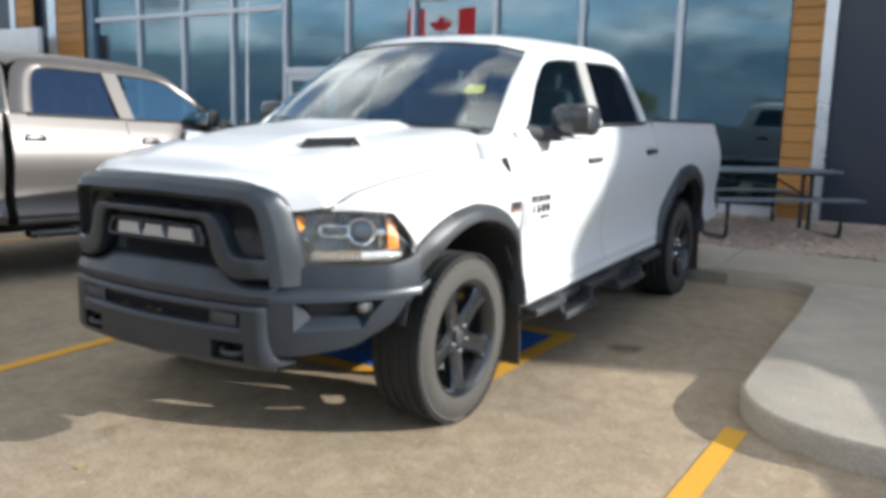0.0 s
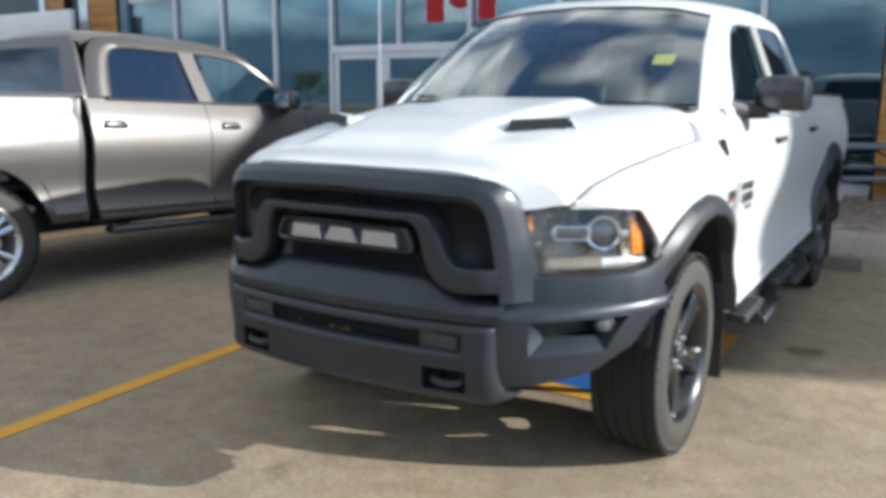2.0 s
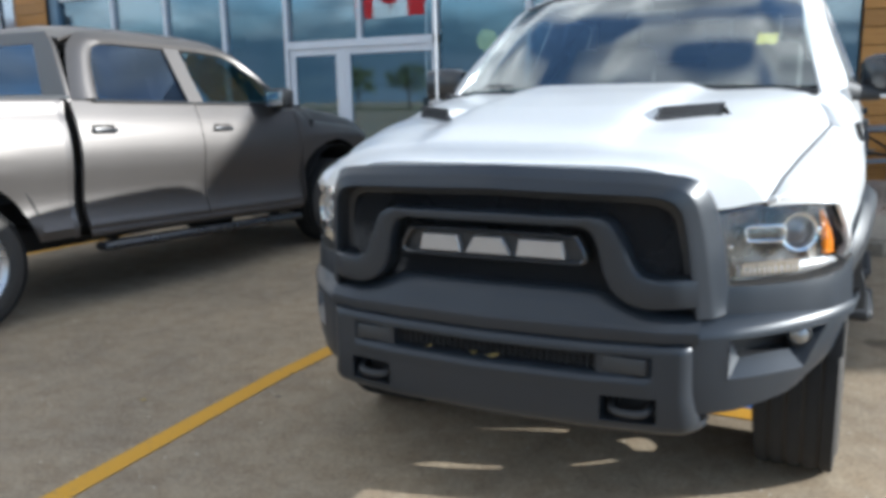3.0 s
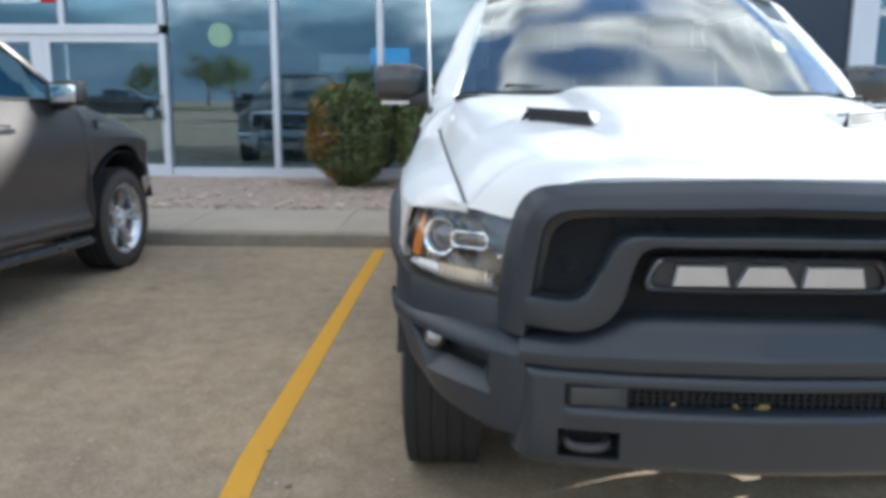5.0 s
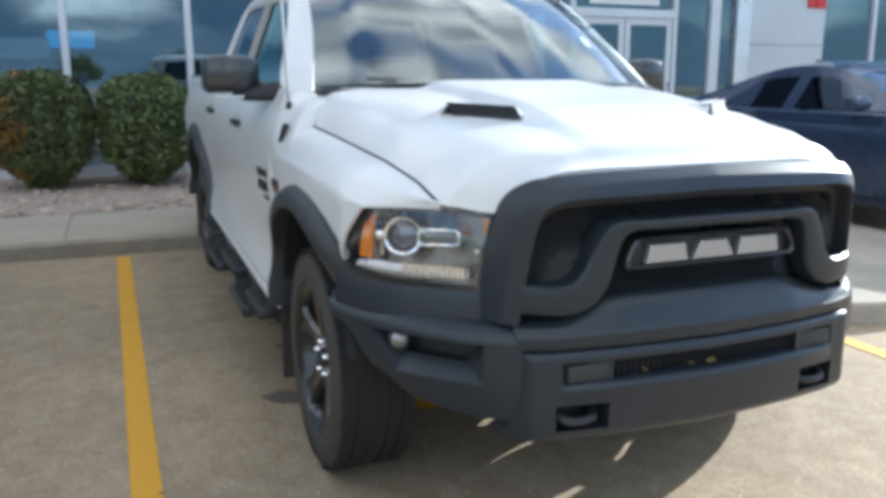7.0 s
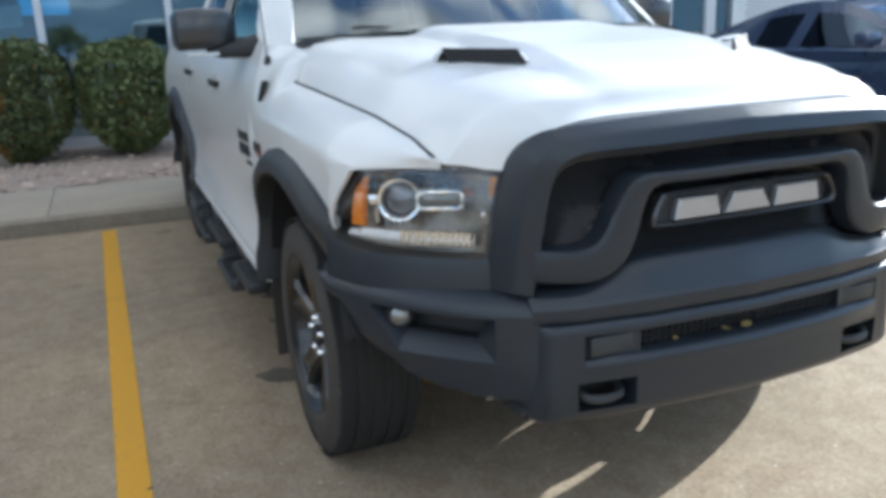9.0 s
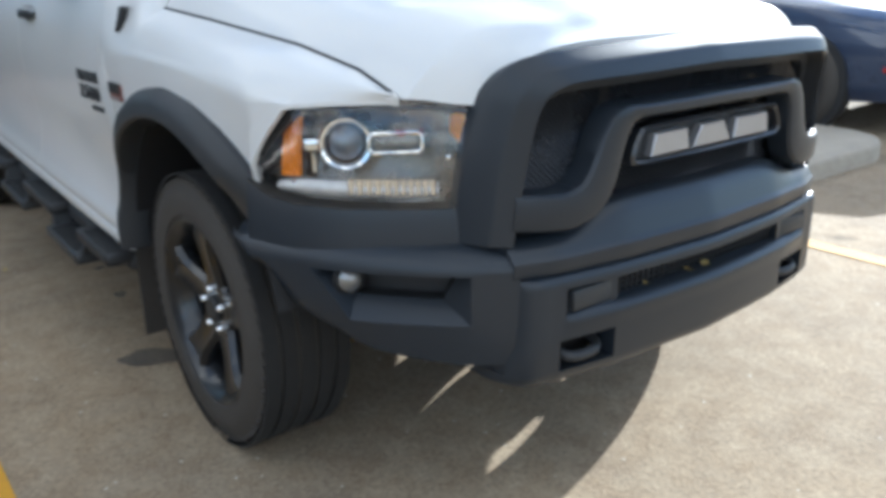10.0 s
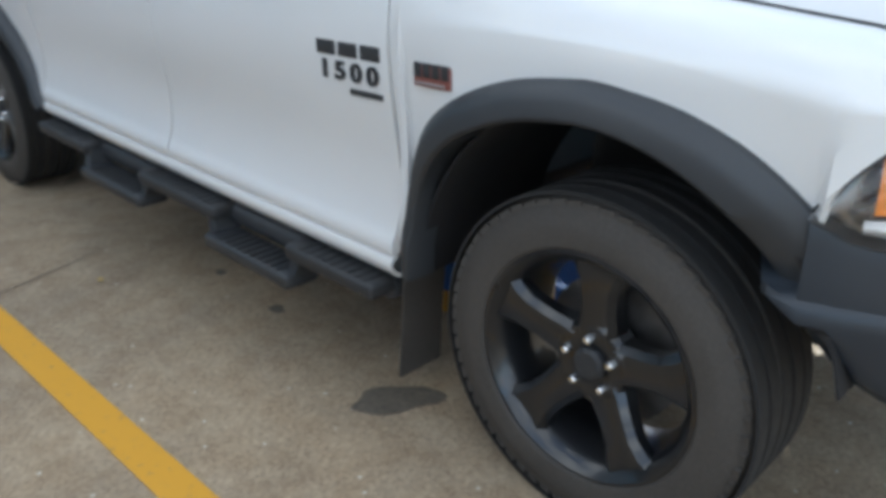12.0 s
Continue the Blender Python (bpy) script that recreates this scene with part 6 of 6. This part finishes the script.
# ---- shrubs ----
def shrub(x, y, rx, h, seed, turn):
    r = random.Random(seed)
    b = thing("shrub", "clipped green shrub, reddening on one side" if turn else "clipped round green shrub", "shrub", "shrubs by the glass", Matrix.Translation((x, y, KH + .08)))
    stems = []
    for k in range(9):
        a = 2 * math.pi * k / 9 + r.uniform(-.3, .3)
        tip = (rx * .75 * math.cos(a), rx * .7 * math.sin(a), h * r.uniform(.55, .9))
        stems.append(tube([(.04 * math.cos(a), .04 * math.sin(a), -.1), (tip[0] * .35, tip[1] * .35, tip[2] * .4), tip], [.018, .012, .004], 6))
    for g in stems:
        part("stem", g, BARK, b, "", 0)
    V, F, V2, F2 = [], [], [], []
    for k in range(8000):
        th, ph = r.uniform(0, 2 * math.pi), math.acos(r.uniform(-1, 1))
        d = Vector((math.sin(ph) * math.cos(th), math.sin(ph) * math.sin(th), math.cos(ph)))
        lump = 1 + .10 * noise.noise(d * 2.2 + Vector((seed, 0, 0))) + .07 * noise.noise(d * 5 + Vector((0, seed, 0)))
        rad = lump * (.72 + .28 * r.random() ** .6)
        box = 1.0 / max(.62, (abs(d.x) ** 3 + abs(d.y) ** 3 + abs(d.z) ** 3) ** (1 / 3))
        zz = d.z * rad * min(box, 1.25)
        taper = min(box, 1.22) * (1.0 if zz > -.45 else 1.0 - .38 * (-.45 - zz) / .6)
        c = Vector((d.x * rx * rad * taper, d.y * rx * .95 * rad * taper, h * .52 + zz * h * .50))
        if c.z < .02:
            continue
        q = Euler((r.uniform(-1, 1), r.uniform(-1, 1), r.uniform(0, 6.3))).to_matrix()
        s = r.uniform(.022, .042)
        pts = [c + q @ Vector(p) * s for p in ((-1, 0, 0), (0, -.55, .12), (1, 0, 0), (0, .55, .12))]
        red = turn and d.x < -.15 and noise.noise(c * 4) > -.05 or r.random() < .04
        tv, tf = (V2, F2) if red else (V, F)
        i = len(tv)
        tv += pts
        tf.append((i, i + 1, i + 2, i + 3))
    part("leaves", (V, F), LEAF, b, "", 0)
    part("turning_leaves", (V2, F2), LEAF_TURN, b, "", 0)


shrub(-2.32, 7.55, .55, 1.30, 3, True)
shrub(-1.17, 7.55, .55, 1.26, 5, False)

# ---- picnic table ----
def picnic_table(x, y, z):
    t = thing("picnic_table", "grey coated-metal picnic table on the gravel", "table", at=Matrix.Translation((x, y, z)) @ Matrix.Rotation(radians(42.5), 4, "Z"))
    for k in range(5):
        part("tabletop_slat", slab(-.92, .92, -.37 + .15 * k, -.235 + .15 * k, .735, .77, .008), TABLE_METAL, t)
    for yy in (-.80, .56):
        for k in range(2):
            part("bench_slat", slab(-.92, .92, yy + .125 * k, yy + .115 + .125 * k, .44, .468, .008), TABLE_METAL, t)
    for xx in (-.71, .71):
        leg_pipe = part("leg_frame", joined(tube(bend([(xx, -.66, .44), (xx, -.675, .06), (xx, -.60, .015), (xx, .60, .015), (xx, .675, .06), (xx, .66, .44)], 4), .024, 8), tube([(xx, -.70, .43), (xx, .70, .43)], .02, 8), tube([(xx, -.36, .72), (xx, .36, .72)], .02, 8)), TABLE_LEG, t)
        for yy in (-.085, .085):
            part("upright", tube([(xx, yy, .72), (xx, yy, .015)], .024, 8), TABLE_LEG, leg_pipe)
    for sx in (-1, 1):
        part("brace", tube([(.71 * sx, 0, .43), (.15 * sx, 0, .73)], .014, 8), TABLE_LEG, t)


picnic_table(.857, 7.035, KH + .045)

# ---- vehicles ----
build_pickup("pickup_truck", "white crew-cab pickup with dark grey grille, bumper and flares", "parked vehicles", Matrix.Identity(4), WHITE_PAINT, "sport")
silver = build_pickup("pickup_truck", "beige-silver crew-cab pickup parked nose to the building", "parked vehicles", Matrix.Translation((-4.48, 3.39, -.05)) @ Matrix.Rotation(math.pi - radians(2.8), 4, "Z") @ Matrix.Translation((-.05, 0, 0)), SILVER_PAINT, "plain")


def build_coupe(at, paint):
    """A low two-door car, its nose at -y of its own frame."""
    car = thing("coupe", "dark blue two-door coupe parked beyond the island", "car", "parked vehicles", at)
    L = [-2.45, -2.40, -2.2, -1.6, -.9, -.75, .2, .9, 1.5, 2.1, 2.4, 2.48]
    wid = [.70, .80, .90, .95, .955, .955, .955, .955, .96, .94, .88, .80]
    top = [.62, .74, .84, .93, 1.0, 1.01, 1.02, 1.02, 1.05, 1.07, 1.04, .80]
    low = [.36, .28, .24, .22, .22, .22, .22, .22, .22, .26, .34, .45]
    rows = []
    for y, w, t, b in zip(L, wid, top, low):
        c = []
        for x, z in ((0, b), (.55, b), (.93, b + .02), (1.0, b + .14), (.985, .55 * t + .45 * b), (1.0, t - .16), (.97, t - .05), (.86, t - .005), (.5, t + .02), (0, t + .03)):
            c.append((x * w, y, z))
        rows.append([(-x, y_, z) for x, y_, z in c] + c[::-1][1:])
    part("body", sheet(rows, .01, (0, 0, 1)), paint, car)
    # greenhouse: one smooth line from the cowl over the roof to the tail
    line = np.array(bend([(0, -.78, 1.03), (0, .02, 1.405), (0, .55, 1.445), (0, 1.05, 1.385), (0, 1.86, 1.08)], 8))
    line = resample(line, 41)

    def shell(p, u):
        """A point of the cabin over the centre line's point p; u: -1 to 1 across, past the roof edge down to the belt."""
        h = max(p[2] - 1.0, .01)
        wt = .87 - .62 * h
        if abs(u) <= .7:
            a = abs(u) / .7
            return (math.copysign(wt * a, u), p[1], p[2] - .045 * a ** 4 * min(1, h * 4))
        a = (abs(u) - .7) / .3
        return (math.copysign(wt + (.885 - wt) * a, u), p[1], (p[2] - .045 * min(1, h * 4)) * (1 - a) + 1.0 * a)
    top_us = np.linspace(-.7, .7, 15)
    part("windshield", sheet([[shell(p, u) for u in top_us] for p in line[:12]], .005, (0, -1, 1)), PRIVACY_GLASS, car)
    part("roof", sheet([[shell(p, u) for u in top_us] for p in line[11:28]], .01, (0, 0, 1)), paint, car)
    part("rear_window", sheet([[shell(p, u) for u in top_us] for p in line[27:]], .005, (0, 1, 1)), PRIVACY_GLASS, car)
    for s in (1, -1):
        down = [s * u for u in np.linspace(.7, 1, 9)]
        part("roof_pillar", sheet([[shell(p, u) for u in down] for p in line[26:]], .01, (s, 0, 0)), paint, car)
        part("roof_rail", sheet([[shell(p, u) for u in down[:3]] for p in line[:27]], .01, (s, 0, 0)), paint, car)
        part("side_window", sheet([[shell(p, u) for u in down[2:]] for p in line[6:19]], .005, (s, 0, 0)), PRIVACY_GLASS, car)
        part("quarter_window", sheet([[shell(p, u) for u in down[2:]] for p in line[19:27]], .005, (s, 0, 0)), PRIVACY_GLASS, car)
        part("window_pillar", sheet([[(q[0] + s * .004, q[1], q[2]) for q in (shell(p, u) for u in down[2:])] for p in line[18:21]], .006, (s, 0, 0)), paint, car)
        part("windshield_pillar", sheet([[shell(p, u) for u in down[2:]] for p in line[:7]], .008, (s, 0, 0)), paint, car)
        part("mirror", side(slab(.93, 1.10, -.50, -.34, 1.0, 1.12, .04), s), paint, car)
        door = part("door", side(sheet([[(.961 - .012 * abs(z - .65), y, z) for z in np.linspace(.32, .97, 6)] for y in np.linspace(-.62, .78, 6)], .008, (1, 0, 0)), s), paint, car)
        part("door_handle", side(slab(.955, .985, .50, .66, .82, .85, .008), s), paint, door)
        part("headlight", side(slab(.45, .82, -2.44, -2.32, .62, .72, .03), s), LED_CLEAR, car)
        part("tail_lamp", side(slab(.35, .85, 2.42, 2.49, .80, .92, .02), s), RED_LENS, car)
        part("side_marker", side(slab(.885, .915, -2.24, -2.10, .46, .50, .008), s), RED_LENS, car, "small red side marker")
        for yc in (-1.50, 1.46):
            wm = Matrix.Translation((s * .885, yc, .345)) @ (Matrix.Identity(4) if s > 0 else Matrix.Rotation(math.pi, 4, "Z")) @ Matrix.Scale(.84, 4)
            wh = part("wheel", moved(rim_geo(), wm), WHEEL_BLACK, car)
            part("hub", moved(hub_geo(), wm), WHEEL_BLACK, wh)
            for g in spoke_geos("split"):
                part("spoke", moved(g, wm), WHEEL_BLACK, wh)
            part("tyre", moved(tyre_geo(), wm), RUBBER, wh)
            part("wheel_arch", moved(lathe([(.118, .0), (.118, .36), (.122, .385), (-.02, .385)], 40, "X"), Matrix.Translation((s * .84, yc, .35)) @ (Matrix.Identity(4) if s > 0 else Matrix.Rotation(math.pi, 4, "Z"))), BLACK_PLASTIC, car)
    part("antenna", tube([(0, .90, 1.40), (0, .95, 1.44), (0, 1.0, 1.45)], .012, 6), BLACK_PLASTIC, car)
    part("grille", slab(-.42, .42, -2.475, -2.44, .42, .66, .01), BLACK_PLASTIC, car)


build_coupe(Matrix.Translation((5.92, 3.22, 0)) @ Matrix.Scale(1.12, 4), NAVY_PAINT)

# ---- across the lot, seen in the glass ----
def broad_tree(x, y, h, seed):
    r = random.Random(seed)
    t = thing("tree", "broad-leaved tree turning yellow-green across the lot", "tree", "trees across the lot", Matrix.Translation((x, y, 0)))
    limbs = [tube([(0, 0, -.2), (.05, .02, h * .25), (.0, .06, h * .55), (.1, 0, h * .85)], [.20, .15, .10, .03], 8)]
    tips = []
    for k in range(11):
        a, z0 = 2 * math.pi * k / 11 + r.uniform(-.3, .3), h * r.uniform(.22, .6)
        ln = h * r.uniform(.22, .36)
        tip = (ln * math.cos(a), ln * math.sin(a), z0 + h * r.uniform(.12, .3))
        limbs.append(tube([(0, 0, z0), (tip[0] * .5, tip[1] * .5, z0 + (tip[2] - z0) * .35), tip], [.07, .05, .015], 6))
        tips.append(Vector(tip))
    tips += [Vector((0, 0, h * .8)), Vector((.3, .2, h * .62)), Vector((-.3, .1, h * .7))]
    part("trunk", joined(*limbs), BARK, t, "", 0)
    V, F = [], []
    for tip in tips:
        cr = h * r.uniform(.12, .2)
        for k in range(170):
            d = Vector((r.gauss(0, 1), r.gauss(0, 1), r.gauss(0, .8))) * cr * .55
            c = tip + d
            q = Euler((r.uniform(-1, 1), r.uniform(-1, 1), r.uniform(0, 6.3))).to_matrix()
            s = r.uniform(.08, .17)
            i = len(V)
            V += [c + q @ Vector(p) * s for p in ((-1, 0, 0), (0, -.6, .1), (1, 0, 0), (0, .6, .1))]
            F.append((i, i + 1, i + 2, i + 3))
    part("crown", (V, F), LEAF_TREE, t, "", 0)


for k, (x, y, h) in enumerate(((-52, -74, 6.5), (-41, -80, 6), (-29, -76, 6.5), (-65, -82, 7), (-15, -82, 5.5), (7, -84, 6), (24, -80, 6), (-80, -72, 6.5), (-35, -85, 7), (-4, -78, 5))):
    broad_tree(x, y, h, 20 + k)
tagged(link_mesh("grass_verge", sheet([[(x, y, .06) for y in (-66, -78, -92)] for x in np.linspace(-90, 90, 7)], 0, (0, 0, 1)), GRASS, None, "", 0), "dry grass verge across the lot", "grass", kind="stuff")


def flag_mast():
    m = thing("flagpole", "red and white national flag on a tall pole across the lot", "flag", at=Matrix.Translation((-25.2, -29.0, 0)))
    part("pole", tube([(0, 0, -.2), (0, 0, 5), (0, 0, 10.2)], [.075, .06, .04], 12), FRAME_METAL, m)
    part("finial", lathe([(-.09, 0), (-.06, .06), (0, .085), (.06, .06), (.09, 0)], 16, "Z"), CHROME, m).location = (0, 0, 10.25)
    d = Vector((-.88, .476, 0))
    n = Vector((.476, .88, 0))

    def cloth(u, z):
        p = d * (4.6 * u + .05) + n * (.22 * math.sin(7 * u + .8 * z) * u ** .6)
        return (p.x, p.y, z - .35 * u * (1 - .3 * u))
    for a, b, mt, nm in ((0, .25, FLAG_RED, "red_band"), (.25, .75, FLAG_WHITE, "white_band"), (.75, 1, FLAG_RED, "red_band")):
        part(nm, sheet([[cloth(u, z) for z in np.linspace(6.85, 9.15, 8)] for u in np.linspace(a, b, 12)], .01, (n.x, n.y, 0)), mt, m)
    half = [(0, 1), (.10, .80), (.22, .86), (.17, .48), (.34, .66), (.38, .56), (.56, .60), (.50, .42), (.60, .36), (.28, .08), (.33, -.04), (.03, .02), (.04, -.34)]
    pts = half + [(-x, y) for x, y in half[::-1] if x > 0]
    for off in (.03, -.05):
        V = [(0, 0, 0)]
        V = []
        for x, y in [(0, .25)] + pts:
            c = Vector(cloth(.5 + x * .30, 7.75 + y * .95))
            V.append(tuple(c + n * off))
        F = [(0, k, k % (len(pts)) + 1) for k in range(1, len(pts) + 1)]
        part("leaf_emblem", (V, F), FLAG_RED, m, "red leaf emblem", 0)


flag_mast()
lot_truck = build_pickup("pickup_truck", "black crew-cab pickup parked across the lot", "vehicles across the lot", Matrix.Translation((-9.5, -27.0, -.05)) @ Matrix.Rotation(radians(90), 4, "Z"), BLACK_PAINT, "plain")
copy_thing(lot_truck, Matrix.Translation((-20.5, -30.0, -.05)) @ Matrix.Rotation(radians(78), 4, "Z"))
copy_thing(lot_truck, Matrix.Translation((2.2, -29.0, -.05)) @ Matrix.Rotation(radians(-85), 4, "Z"))


# ---- fallen leaves ----
def fallen_leaf(x, y, z, turn, size):
    lf = thing("fallen_leaf", "small dry yellow fallen leaf", "leaf", "fallen leaves", pose(x, y, z, 8, -6, turn))
    part("blade", sheet([[((u - .5) * 1.6 * size, (v - .5) * size * (1 - abs(2 * u - 1) ** 1.6) * 1.1, .12 * size * (abs(2 * v - 1) ** 2 + .4 * u)) for v in np.linspace(0, 1, 5)] for u in np.linspace(.02, .98, 9)], .0006, (0, 0, 1)), DRY_LEAF, lf)
    part("stalk", tube([(-.8 * size, 0, .002), (-1.25 * size, .1 * size, .006)], .0008, 5), DRY_LEAF, lf)


for x, y, z, a, q in ((.015, -.955, .581, 20, .022), (-.055, -.950, .581, 100, .018), (-.21, -.945, .581, 60, .014), (-.02, -1.32, .006, 40, .028), (-1.9, -.6, .006, 10, .02), (-1.15, 2.1, .006, 70, .02), (2.6, -.9, .006, 200, .022)):
    fallen_leaf(x, y, z, a, q)
